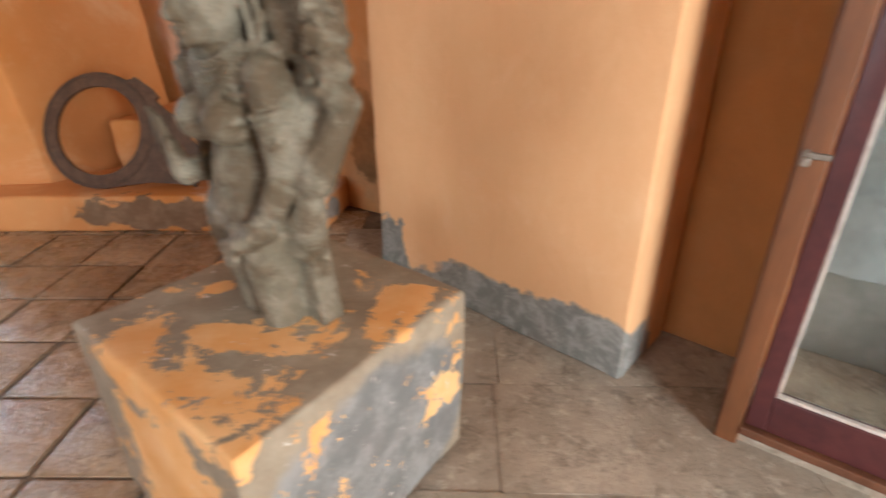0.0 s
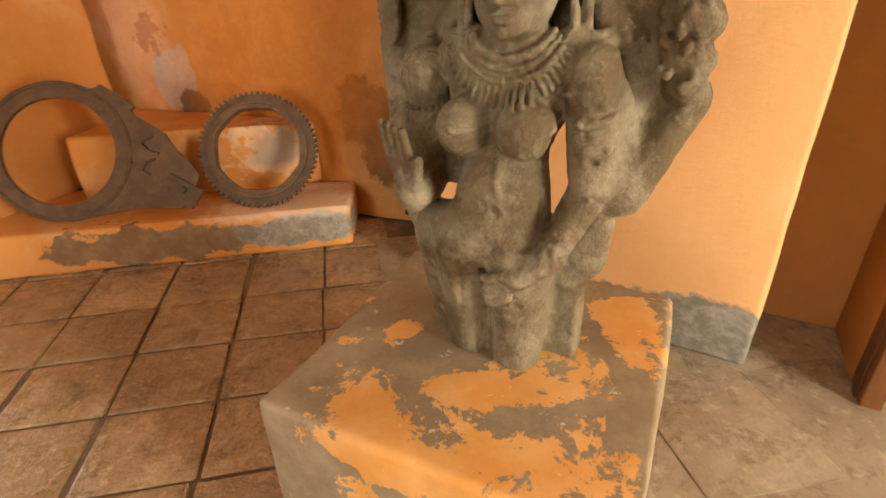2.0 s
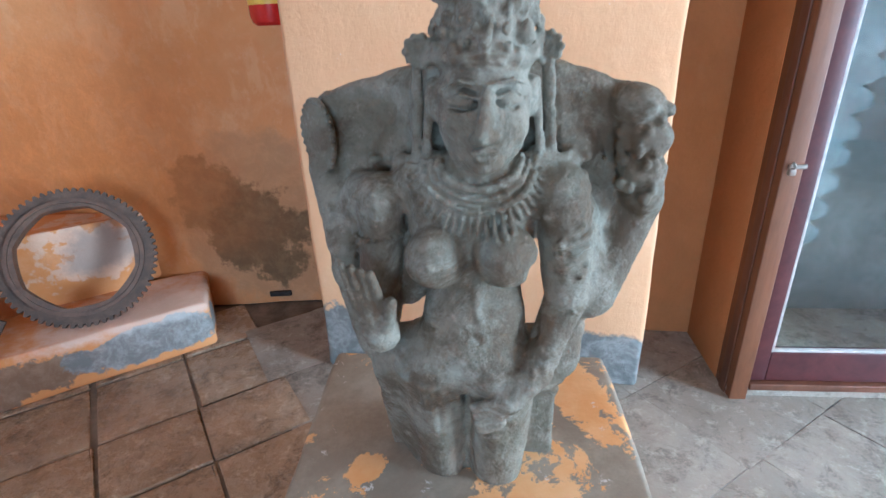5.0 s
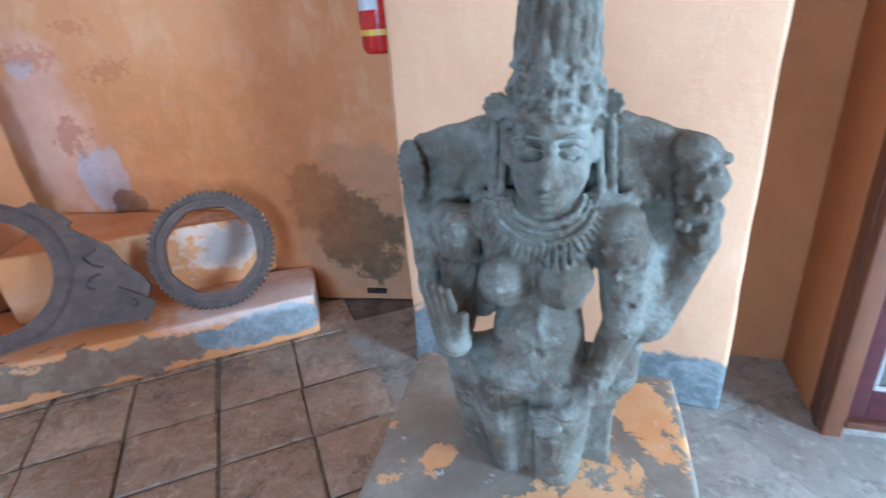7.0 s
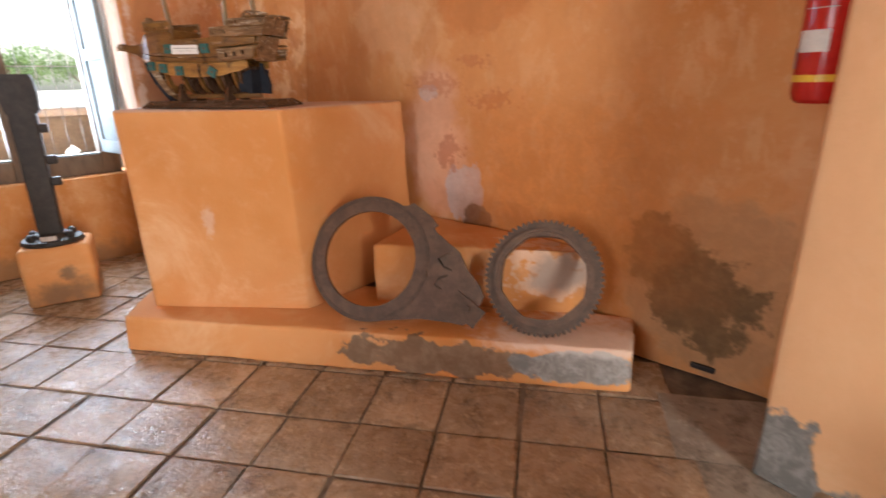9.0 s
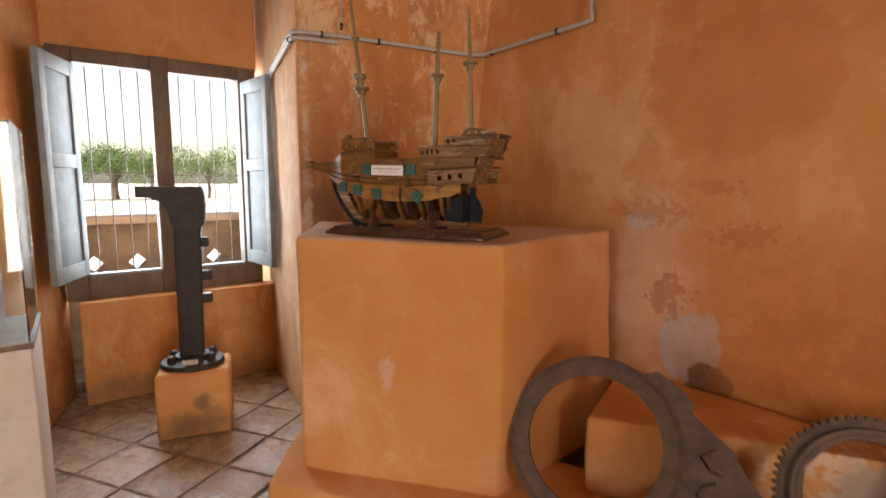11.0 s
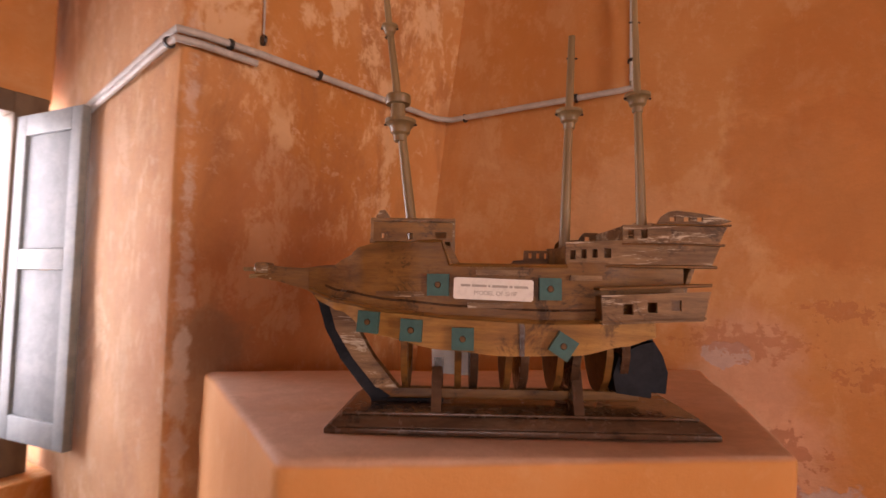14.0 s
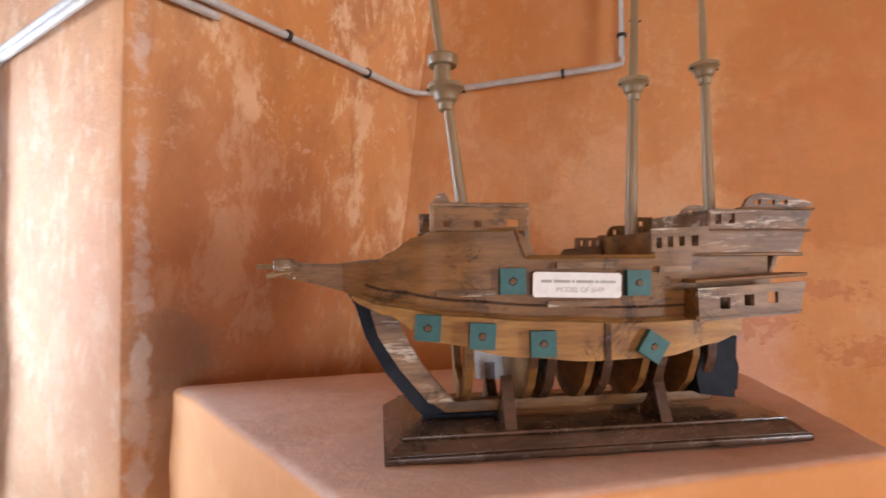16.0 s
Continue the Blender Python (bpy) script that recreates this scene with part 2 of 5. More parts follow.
def structure(name, bm, material, label, category=""):
    return tagged(part(name, bm, material), label, category or name.split("_")[0], kind="structure")


def circle(cx, cz, r, steps=48, start=0.0, end=360.0):
    full = abs(end - start) >= 360
    return [(cx + r * math.cos(radians(start + (end - start) * i / (steps if full else steps - 1))), cz + r * math.sin(radians(start + (end - start) * i / (steps if full else steps - 1)))) for i in range(steps)]


def rectangle(x0, z0, x1, z1):
    return [(x0, z0), (x1, z0), (x1, z1), (x0, z1)]


# ---- the room ----
HEIGHT = 3.7
KNEE, PIER_EDGE, SILL_RIGHT, SILL_LEFT = (-2.84, 4.49), (-3.705, 3.685), (-4.50, 4.39), (-5.20, 3.31)
RECESS_LEFT = (-4.93, 2.86)

OLIVE = (0.085, 0.056, 0.024)
BACK_PATCHES = (
    ((0.42, 0.24, 0.115), (-0.27, 3.03, 0.42), (0.37, 0.6, 0.44), 0.22, 4.0, 0.80, 0.10),
    (OLIVE, (-0.50, 3.2, 0.59), (0.150, 0.4, 0.165), 0.45, 7.0, 0.82, 0.12),
    (OLIVE, (-0.31, 3.1, 0.38), (0.20, 0.4, 0.24), 0.60, 8.0, 0.82, 0.15),
    (PINK, (-1.76, 3.87, 1.00), (0.20, 0.5, 0.46), 0.40, 4.0, 0.65, 0.28),
    ((0.46, 0.43, 0.43), (-1.55, 3.75, 0.73), (0.13, 0.5, 0.19), 0.40, 6.0, 0.85),
    (DARK_CEMENT, (-1.47, 3.71, 0.56), (0.10, 0.4, 0.10), 0.35, 6.0, 0.9),
    ((0.40, 0.14, 0.07), (-1.66, 3.82, 0.96), (0.07, 0.5, 0.09), 1.6, 20.0, 0.6, 0.10),
    ((0.40, 0.13, 0.05), (-1.38, 3.65, 1.27), (0.11, 0.5, 0.045), 1.5, 28.0, 0.5, 0.12),
    ((0.47, 0.165, 0.035), (-0.95, 3.45, 0.78), (0.62, 0.8, 0.60), 0.3, 1.5, 0.75, 0.55),
    ((0.52, 0.40, 0.36), (-1.80, 3.9, 1.31), (0.06, 0.3, 0.05), 0.5, 9.0, 0.8),
    ((0.50, 0.19, 0.055), (-1.45, 3.70, 1.95), (0.42, 0.6, 0.30), 0.5, 2.5, 0.6, 0.08),
    ((0.42, 0.14, 0.05), (-1.75, 3.87, 1.36), (0.13, 0.4, 0.05), 1.5, 30.0, 0.45, 0.15),
    ((0.40, 0.13, 0.05), (-1.50, 3.73, 1.48), (0.08, 0.4, 0.03), 1.6, 34.0, 0.45, 0.15),
    ((0.50, 0.185, 0.05), (-1.25, 3.58, 2.35), (0.55, 0.6, 0.35), 0.4, 2.0, 0.5, 0.12),
    ((0.70, 0.44, 0.25), (-2.1, 4.07, 1.75), (0.30, 0.5, 0.28), 0.7, 4.0, 0.45, 0.25),
)
SHIP_PATCHES = (
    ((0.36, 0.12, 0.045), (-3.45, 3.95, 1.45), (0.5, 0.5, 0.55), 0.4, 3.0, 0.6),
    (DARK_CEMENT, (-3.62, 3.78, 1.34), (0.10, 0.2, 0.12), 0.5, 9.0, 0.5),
    # window-facing side painted paler, standing in for the light from the window
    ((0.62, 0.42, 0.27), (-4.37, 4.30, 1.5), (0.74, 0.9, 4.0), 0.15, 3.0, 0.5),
    (WHITEWASH, (-3.685, 3.735, 1.7), (0.020, 0.030, 3.0), 1.3, 12.0, 0.45),
)
wash_back = limewash("limewash_back", BACK_PATCHES, 0.35, 0.28)
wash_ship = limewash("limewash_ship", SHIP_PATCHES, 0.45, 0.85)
PIER_PATCHES = ((CEMENT, (0.25, 1.97, 0.03), (0.47, 0.5, 0.17), 0.28, 5.0, 1.0), (CEMENT, (0.54, 1.72, 0.06), (0.24, 0.3, 0.17), 0.25, 6.0, 1.0),
                (CEMENT, (-0.22, 2.38, 0.05), (0.14, 0.15, 0.26), 0.4, 8.0, 1.0))
wash_pier = limewash("limewash_pier", PIER_PATCHES, 1.0, 0.12, 0.66)
wash_room = limewash("limewash_room", (), 0.4, 0.2)
# shade of the niche and door reveal, mixed into the limewash colour
wash_shaded_niche = limewash("limewash_shaded_niche", (((0.27, 0.095, 0.020), (1.05, 1.85, 1.0), (3, 3, 3), 0.1, 2.0, 0.7),), 0.1)
wash_window = limewash("limewash_window", ((DARK_CEMENT, (-4.9, 3.8, 0.05), (0.7, 0.7, 0.14), 0.5, 6.0, 0.5),), 0.4, 0.3)

structure("wall_back", quad_block(wall_quad((0.35, 2.706), (-3.3, 4.787), -0.35), 0, HEIGHT, 0.012, 0.12, 0.012, 1.0), wash_back, "stained orange limewashed plaster wall")
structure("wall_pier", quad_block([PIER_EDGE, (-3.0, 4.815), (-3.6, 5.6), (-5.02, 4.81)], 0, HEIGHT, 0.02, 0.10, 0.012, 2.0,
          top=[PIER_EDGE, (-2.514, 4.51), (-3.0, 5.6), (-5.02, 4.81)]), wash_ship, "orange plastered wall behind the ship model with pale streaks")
WIN_A, WIN_B = (-5.45, 3.40), (-4.72, 4.535)
structure("wall_window", quad_block(wall_quad(SILL_LEFT, SILL_RIGHT, 0.6), 0, 0.705, 0.012, 0.15, 0.01, 3.0), wash_window, "orange plastered wall under the window")
structure("wall_lintel", quad_block(wall_quad((-5.42, 3.24), (-4.65, 4.435), 0.34), 2.345, HEIGHT, 0.012, 0.2, 0.01, 4.0), wash_room, "orange plastered wall above the window")
structure("wall_recess", quad_block([RECESS_LEFT, (-5.62, 2.4), (-6.2, 3.0), (-5.47, 3.42)], 0, HEIGHT, 0.03, 0.15, 0.012, 5.0), wash_window, "orange plastered splayed side of the window recess")
structure("wall_left", quad_block(wall_quad((-5.3, -2.2), (-5.0, 2.78), 0.3), 0, HEIGHT, 0.01, 0.4), wash_room, "orange limewashed side wall")
structure("wall_right", quad_block(wall_quad((-0.262, 2.427), (0.655, 1.635), 0.36), 0, HEIGHT, 0.018, 0.1, 0.010, 6.0,
          top=wall_quad((-0.240, 2.408), (0.655, 1.635), 0.36)), wash_pier, "pale orange plastered pier with bare grey cement at its foot")
structure("wall_niche", quad_block([(0.89, 1.95), (1.20, 1.70), (1.5, 2.1), (1.1, 2.4)], 0, HEIGHT, 0.01, 0.3, 0.006, 7.0), wash_shaded_niche, "orange plastered back of the narrow niche, shade in its colour")
structure("wall_corner", quad_block([(-0.06, 2.82), (0.6, 2.2), (0.9, 2.6), (0.3, 3.1)], 0, HEIGHT, 0.01, 0.4), wash_room, "orange plastered wall behind the pier")
structure("wall_door", quad_block(wall_quad((1.86, 0.58), (3.4, -0.75), 0.3), 0, HEIGHT, 0.01, 0.4), wash_room, "orange plastered wall beside the glazed door")
structure("wall_over_door", quad_block(wall_quad((0.90, 1.41), (1.86, 0.58), 0.3), 2.12, HEIGHT, 0.01, 0.3), wash_room, "orange plastered wall above the glazed door")
structure("wall_end_1", quad_block(wall_quad((3.4, -0.75), (2.75, -1.62), 0.3), 0, HEIGHT, 0.01, 0.4), wash_room, "orange plastered end wall beside the doorway")
structure("wall_end_2", quad_block(wall_quad((2.05, -2.56), (1.3, -3.57), 0.3), 0, HEIGHT, 0.01, 0.4), wash_room, "orange plastered end wall beside the doorway")
structure("wall_end_3", quad_block(wall_quad((2.75, -1.62), (2.05, -2.56), 0.3), 2.35, HEIGHT, 0.01, 0.4), wash_room, "orange plastered wall above the doorway")
for k, (p, q, z0, z1) in enumerate((((1.3, -3.57), (-2.3, -2.75), 0, HEIGHT), ((-2.3, -2.75), (-3.85, -2.40), 0, 0.65), ((-2.3, -2.75), (-3.85, -2.40), 2.35, HEIGHT), ((-3.85, -2.40), (-5.3, -2.07), 0, HEIGHT))):
    structure(f"wall_rear_{k + 1}", quad_block(wall_quad(p, q, 0.3), z0, z1, 0.01, 0.5), wash_room, "orange limewashed rear wall")
ceiling_mat = plain("ceiling_lime", (0.44, 0.34, 0.25), (0.36, 0.26, 0.18), 1.5, 0.9)
structure("ceiling", block(-6.6, -4.0, HEIGHT, 4.0, 5.8, HEIGHT + 0.2, 0.0, 1.0), ceiling_mat, "flat limewashed ceiling of the room")

# ---- floor ----
mortar = plain("floor_mortar", (0.11, 0.080, 0.055), (0.24, 0.18, 0.13), 5, 0.75, bump=0.4)


def worn_stone(name, base, second, pale, gloss, random):
    n = Nodes(name, 0.5)
    info = n.tree.nodes.new("ShaderNodeObjectInfo").outputs["Random"]
    n.coords = n.tree.nodes.new("ShaderNodeNewGeometry").outputs["Position"]
    colour = n.mix(n.ramp(n.noise(2.6, 6, 0.7, 0.5), 0.36, 0.66), base, second)
    colour = n.mix(n.math("MULTIPLY", info, random), colour, tuple(0.5 * c for c in base))
    colour = n.mix(n.math("MULTIPLY", n.ramp(n.noise(8, 8, 0.82, 0.5), 0.50, 0.62), 0.65), colour, tuple(0.46 * c for c in base))
    colour = n.mix(n.math("MULTIPLY", n.ramp(n.noise(17, 8, 0.82, 0.3, shift=(3, 3, 0)), 0.53, 0.62), 0.55), colour, pale)
    colour = n.mix(n.math("MULTIPLY", n.ramp(n.noise(3.5, 8, 0.8, 0.25, shift=(5, 5, 5)), 0.50, 0.66), 0.6), colour, (0.06, 0.045, 0.035))
    height = n.math("ADD", n.noise(9, 6, 0.7), n.math("MULTIPLY", n.noise(60, 4, 0.7), 0.35))
    return n.finish(colour, height, 0.6, 0.014, n.math("ADD", n.math("MULTIPLY", n.ramp(n.noise(11, 8, 0.8, 0.4), 0.38, 0.66), 0.45), gloss))


tile_mat = worn_stone("terracotta_tile", (0.38, 0.26, 0.165), (0.53, 0.385, 0.255), (0.66, 0.52, 0.37), 0.10, 0.4)
slab_mat = worn_stone("grey_stone", (0.33, 0.275, 0.215), (0.43, 0.365, 0.29), (0.56, 0.49, 0.40), 0.36, 0.25)
floor = structure("floor", block(-6.6, -4.0, -0.20, 4.0, 5.8, -0.008, 0.0, 2.0), mortar, "worn tiled floor with dark mortar joints")

# ---- low plinth, tall pedestal and step ----
PLINTH_PATCHES = ((DARK_CEMENT, (-1.55, 2.86, 0.1), (0.45, 0.2, 0.09), 0.6, 7.0, 0.8), (CEMENT, (-0.85, 2.9, 0.1), (0.33, 0.25, 0.08), 0.45, 7.0, 0.95), (WHITEWASH, (-0.85, 2.9, 0.2), (0.4, 0.4, 0.04), 0.6, 12.0, 0.5))
wash_plinth = limewash("limewash_plinth", PLINTH_PATCHES, 0.6)
STEP_PATCHES = (((0.60, 0.46, 0.36), (-0.95, 3.2, 0.42), (0.30, 0.4, 0.13), 1.2, 11.0, 0.55, 0.15), (CEMENT, (-0.95, 3.2, 0.42), (0.2, 0.4, 0.1), 0.6, 7.0, 0.6))
wash_step = limewash("limewash_step", STEP_PATCHES, 0.6)
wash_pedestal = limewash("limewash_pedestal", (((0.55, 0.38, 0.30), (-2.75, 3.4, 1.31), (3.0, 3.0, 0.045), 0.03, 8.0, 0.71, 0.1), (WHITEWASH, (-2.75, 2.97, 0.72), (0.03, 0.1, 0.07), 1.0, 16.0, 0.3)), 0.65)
tagged(part("plinth", quad_block([(-3.27, 2.79), (-0.622, 2.868), (-0.58, 3.25), (-3.60, 3.66)], 0, 0.203, 0.022, 0.06, 0.012, 8.0,
       top=[(-3.26, 2.80), (-0.622, 2.895), (-0.58, 3.25), (-3.60, 3.66)]), wash_plinth), "low orange plastered plinth along the wall with worn grey edge", "plinth")
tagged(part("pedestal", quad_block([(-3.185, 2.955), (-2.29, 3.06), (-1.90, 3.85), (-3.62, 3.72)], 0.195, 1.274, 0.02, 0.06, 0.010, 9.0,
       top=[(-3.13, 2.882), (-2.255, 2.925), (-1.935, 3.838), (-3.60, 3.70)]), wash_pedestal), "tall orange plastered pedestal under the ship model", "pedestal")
tagged(part("step_block", quad_block([(-1.965, 3.235), (-0.90, 3.265), (-0.77, 3.32), (-1.87, 3.95)], 0.195, 0.535, 0.02, 0.06, 0.012, 10.0), wash_step), "orange plastered block on the plinth with whitewash showing", "block")

# ---- statue pedestal ----
PED = [(-0.783, 1.215), (-0.245, 0.826), (0.132, 1.375), (-0.405, 1.765)]
ped_n = Nodes("peeling_paint", 0.75)
worn = ped_n.noise(7.5, 9, 0.72, 0.35)
speck = ped_n.noise(26, 6, 0.7, shift=(2, 2, 2))
base_col = ped_n.mix(ped_n.ramp(ped_n.noise(9, 6, 0.7), 0.35, 0.7), (0.235, 0.190, 0.135), (0.345, 0.290, 0.215))
flank = ped_n.patch((0.02, 1.04, 0.20), (0.33, 0.36, 0.285), 0.12, 5.0)
base_col = ped_n.mix(flank, base_col, ped_n.mix(ped_n.ramp(ped_n.noise(8, 6, 0.75), 0.4, 0.65), (0.15, 0.15, 0.145), (0.26, 0.26, 0.25)))
paint = ped_n.math("ADD", worn, ped_n.math("MULTIPLY", speck, 0.22))
# where the orange coat has held: by the far corner, round the foot of the figure, along the near edges and on the flank
for centre, radii, hold in (((0.000, 1.335, 0.51), (0.075, 0.062, 0.03), 0.20), ((-0.035, 1.230, 0.51), (0.060, 0.110, 0.03), 0.16), ((-0.300, 1.190, 0.51), (0.170, 0.070, 0.03), 0.12),
                            ((-0.560, 1.070, 0.50), (0.230, 0.150, 0.06), 0.12), ((-0.270, 0.930, 0.50), (0.170, 0.130, 0.06), 0.12), ((-0.490, 1.375, 0.51), (0.050, 0.035, 0.03), 0.20),
                            ((-0.560, 0.960, 0.22), (0.330, 0.170, 0.27), 0.24), ((-0.100, 0.930, 0.24), (0.150, 0.100, 0.20), 0.08), ((0.100, 1.300, 0.33), (0.07, 0.09, 0.16), 0.10)):
    paint = ped_n.math("ADD", paint, ped_n.math("MULTIPLY", ped_n.patch(centre, radii, 0.15, 6.0, 0.5), hold))
mask = ped_n.ramp(paint, 0.703, 0.718)
paint_col = ped_n.mix(ped_n.ramp(ped_n.noise(7, 5), 0.3, 0.7), (0.68, 0.33, 0.10), (0.76, 0.47, 0.22))
col = ped_n.mix(mask, base_col, paint_col)
chalk = ped_n.ramp(ped_n.noise(17, 6, 0.8, shift=(7, 7, 1)), 0.63, 0.67)
col = ped_n.mix(ped_n.math("MULTIPLY", chalk, 0.8), col, (0.70, 0.64, 0.58))
peeling = ped_n.finish(col, ped_n.math("ADD", ped_n.math("MULTIPLY", mask, 0.5), speck), 0.45, 0.006)
tagged(part("statue_pedestal", quad_block(PED, 0, 0.512, 0.014, 0.03, 0.010, 11.0), peeling), "square masonry pedestal with flaking orange paint", "pedestal")

# ---- stone statue ----


class Carving:
    """A block of stone as a grid of distances: forms are blended into it or cut out, then it is skinned as one mesh."""

    def __init__(self, low, high, step):
        self.low, self.step = np.array(low), step
        self.count = [int((b - a) / step) + 1 for a, b in zip(low, high)]
        self.axes = [(a + step * np.arange(n)).astype(np.float32) for a, n in zip(low, self.count)]
        self.field = np.full(self.count, 0.05, np.float32)

    def blend(self, low, high, shape, soft, cut=False):
        """Bring in a form that lies between two corners. soft: the width over which it flows into what stands there."""
        pad = soft + 2 * self.step
        span = [slice(max(0, int((a - pad - o) / self.step)), max(0, min(n, int((b + pad - o) / self.step) + 2))) for a, b, o, n in zip(low, high, self.low, self.count)]
        x, y, z = (ax[s] for ax, s in zip(self.axes, span))
        if not (len(x) and len(y) and len(z)):
            return
        d = shape(x[:, None, None], y[None, :, None], z[None, None, :])
        old = self.field[span[0], span[1], span[2]]
        if cut:
            h = np.maximum(soft - np.abs(old + d), 0) / soft
            self.field[span[0], span[1], span[2]] = np.maximum(old, -d) + h * h * soft * 0.25
        else:
            h = np.maximum(soft - np.abs(old - d), 0) / soft
            self.field[span[0], span[1], span[2]] = np.minimum(old, d) - h * h * soft * 0.25

    def ball(self, c, r, soft=0.012, turn=(0, 0, 0), cut=False):
        m = np.array(Euler([radians(a) for a in turn]).to_matrix()).T

        def shape(x, y, z):
            p = [m[i][0] * (x - c[0]) + m[i][1] * (y - c[1]) + m[i][2] * (z - c[2]) for i in range(3)]
            k0 = np.sqrt(sum((p[i] / r[i]) ** 2 for i in range(3)))
            k1 = np.sqrt(sum((p[i] / r[i] ** 2) ** 2 for i in range(3)))
            return k0 * (k0 - 1) / np.maximum(k1, 1e-6)

        reach = max(r) if any(turn) else None
        self.blend([v - (reach or s) for v, s in zip(c, r)], [v + (reach or s) for v, s in zip(c, r)], shape, soft, cut)

    def limb(self, p, q, r0, r1, soft=0.012, flat=1.0, cut=False):
        """A tapering round form from p to q; flat squeezes it front to back."""
        d = [b - a for a, b in zip(p, q)]
        length = d[0] ** 2 + (d[1] / flat) ** 2 + d[2] ** 2

        def shape(x, y, z):
            u, v, w = x - p[0], (y - p[1]) / flat, z - p[2]
            t = np.clip((u * d[0] + v * d[1] / flat + w * d[2]) / length, 0, 1)
            return (np.sqrt((u - t * d[0]) ** 2 + (v - t * d[1] / flat) ** 2 + (w - t * d[2]) ** 2) - (r0 + (r1 - r0) * t)) * min(1, flat)

        r = max(r0, r1)
        self.blend([min(a, b) - r for a, b in zip(p, q)], [max(a, b) + r for a, b in zip(p, q)], shape, soft, cut)

    def slab(self, low, high, lean=0.0, r=0.008, soft=0.012):
        """A squared block whose top leans back by so much for each metre of height."""
        c, half = [(a + b) / 2 for a, b in zip(low, high)], [(b - a) / 2 - r for a, b in zip(low, high)]

        def shape(x, y, z):
            q = [np.abs(x - c[0]) - half[0], np.abs(y - lean * (z - c[2]) - c[1]) - half[1], np.abs(z - c[2]) - half[2]]
            return np.sqrt(sum(np.maximum(v, 0) ** 2 for v in q)) + np.minimum(np.maximum(np.maximum(q[0], q[1]), q[2]), 0) - r

        off = abs(lean) * half[2]
        self.blend((low[0], low[1] - off, low[2]), (high[0], high[1] + off, high[2]), shape, soft)

    def face(self, x, z):
        """How far forward the stone reaches at a place."""
        column = self.field[int((x - self.low[0]) / self.step), :, int((z - self.low[2]) / self.step)]
        solid = np.nonzero(column < 0)[0]
        return float(self.axes[1][solid[0]]) if len(solid) else 0.05

    def roughen(self, seed, sizes):
        """Wear: lumps of several sizes, (metres, depth)."""
        rng = np.random.default_rng(seed)
        for size, depth in sizes:
            coarse = rng.standard_normal([int(n * self.step / size) + 3 for n in self.count]).astype(np.float32)
            for axis, n in enumerate(self.count):
                u = np.arange(n) * self.step / size
                i, f = u.astype(int), (u - u.astype(int)).astype(np.float32)
                f = f * f * (3 - 2 * f)
                f = f.reshape([-1 if k == axis else 1 for k in range(3)])
                coarse = np.take(coarse, i, axis) * (1 - f) + np.take(coarse, i + 1, axis) * f
            self.field += depth * coarse

    def skin(self, name):
        """The surface of the stone, one point for each cell that it passes through."""
        f, n = self.field, self.count
        inside = f < 0
        total, weight = np.zeros([*(k - 1 for k in n), 3], np.float32), np.zeros([k - 1 for k in n], np.float32)
        for axis in range(3):
            a = [slice(None)] * 3
            b = [slice(None)] * 3
            a[axis], b[axis] = slice(0, -1), slice(1, None)
            fa, fb = f[tuple(a)], f[tuple(b)]
            cross = (fa < 0) != (fb < 0)
            t = np.where(cross, fa / np.where(cross, fa - fb, 1), 0)
            u, v = [k for k in range(3) if k != axis]
            for du in (0, 1):
                for dv in (0, 1):
                    pick = [slice(None)] * 3
                    pick[u] = slice(du, n[u] - 1 + du)
                    pick[v] = slice(dv, n[v] - 1 + dv)
                    c, s = cross[tuple(pick)], t[tuple(pick)]
                    weight += c
                    total[..., axis] += s
                    total[..., u] += du * c
                    total[..., v] += dv * c
        cells = np.argwhere(weight > 0)
        index = np.full(weight.shape, -1, np.int64)
        index[tuple(cells.T)] = np.arange(len(cells))
        at = tuple(cells.T)
        places = (cells + total[at] / weight[at][:, None]) * self.step + self.low
        quads = []
        for axis in range(3):
            a = [slice(1, -1)] * 3
            b = [slice(1, -1)] * 3
            a[axis], b[axis] = slice(0, -1), slice(1, None)
            ia, ib = inside[tuple(a)], inside[tuple(b)]
            spots = np.argwhere(ia != ib)
            out = ia[tuple(spots.T)]
            for k in range(3):
                if k != axis:
                    spots[:, k] += 1
            u, v = (axis + 1) % 3, (axis + 2) % 3
            ring = []
            for du, dv in ((1, 1), (0, 1), (0, 0), (1, 0)):
                c = spots.copy()
                c[:, u] -= du
                c[:, v] -= dv
                ring.append(index[tuple(c.T)])
            ring = np.stack(ring, 1)
            ring[~out] = ring[~out][:, ::-1]
            quads.append(ring)
        quads = np.concatenate(quads)
        quads = quads[(quads >= 0).all(1)]
        data = bpy.data.meshes.new(name)
        data.vertices.add(len(places))
        data.vertices.foreach_set("co", places.astype(np.float32).ravel())
        data.loops.add(quads.size)
        data.loops.foreach_set("vertex_index", quads.astype(np.int32).ravel())
        data.polygons.add(len(quads))
        data.polygons.foreach_set("loop_start", np.arange(0, quads.size, 4, dtype=np.int32))
        data.update(calc_edges=True)
        data.polygons.foreach_set("use_smooth", np.ones(len(quads), bool))
        return data


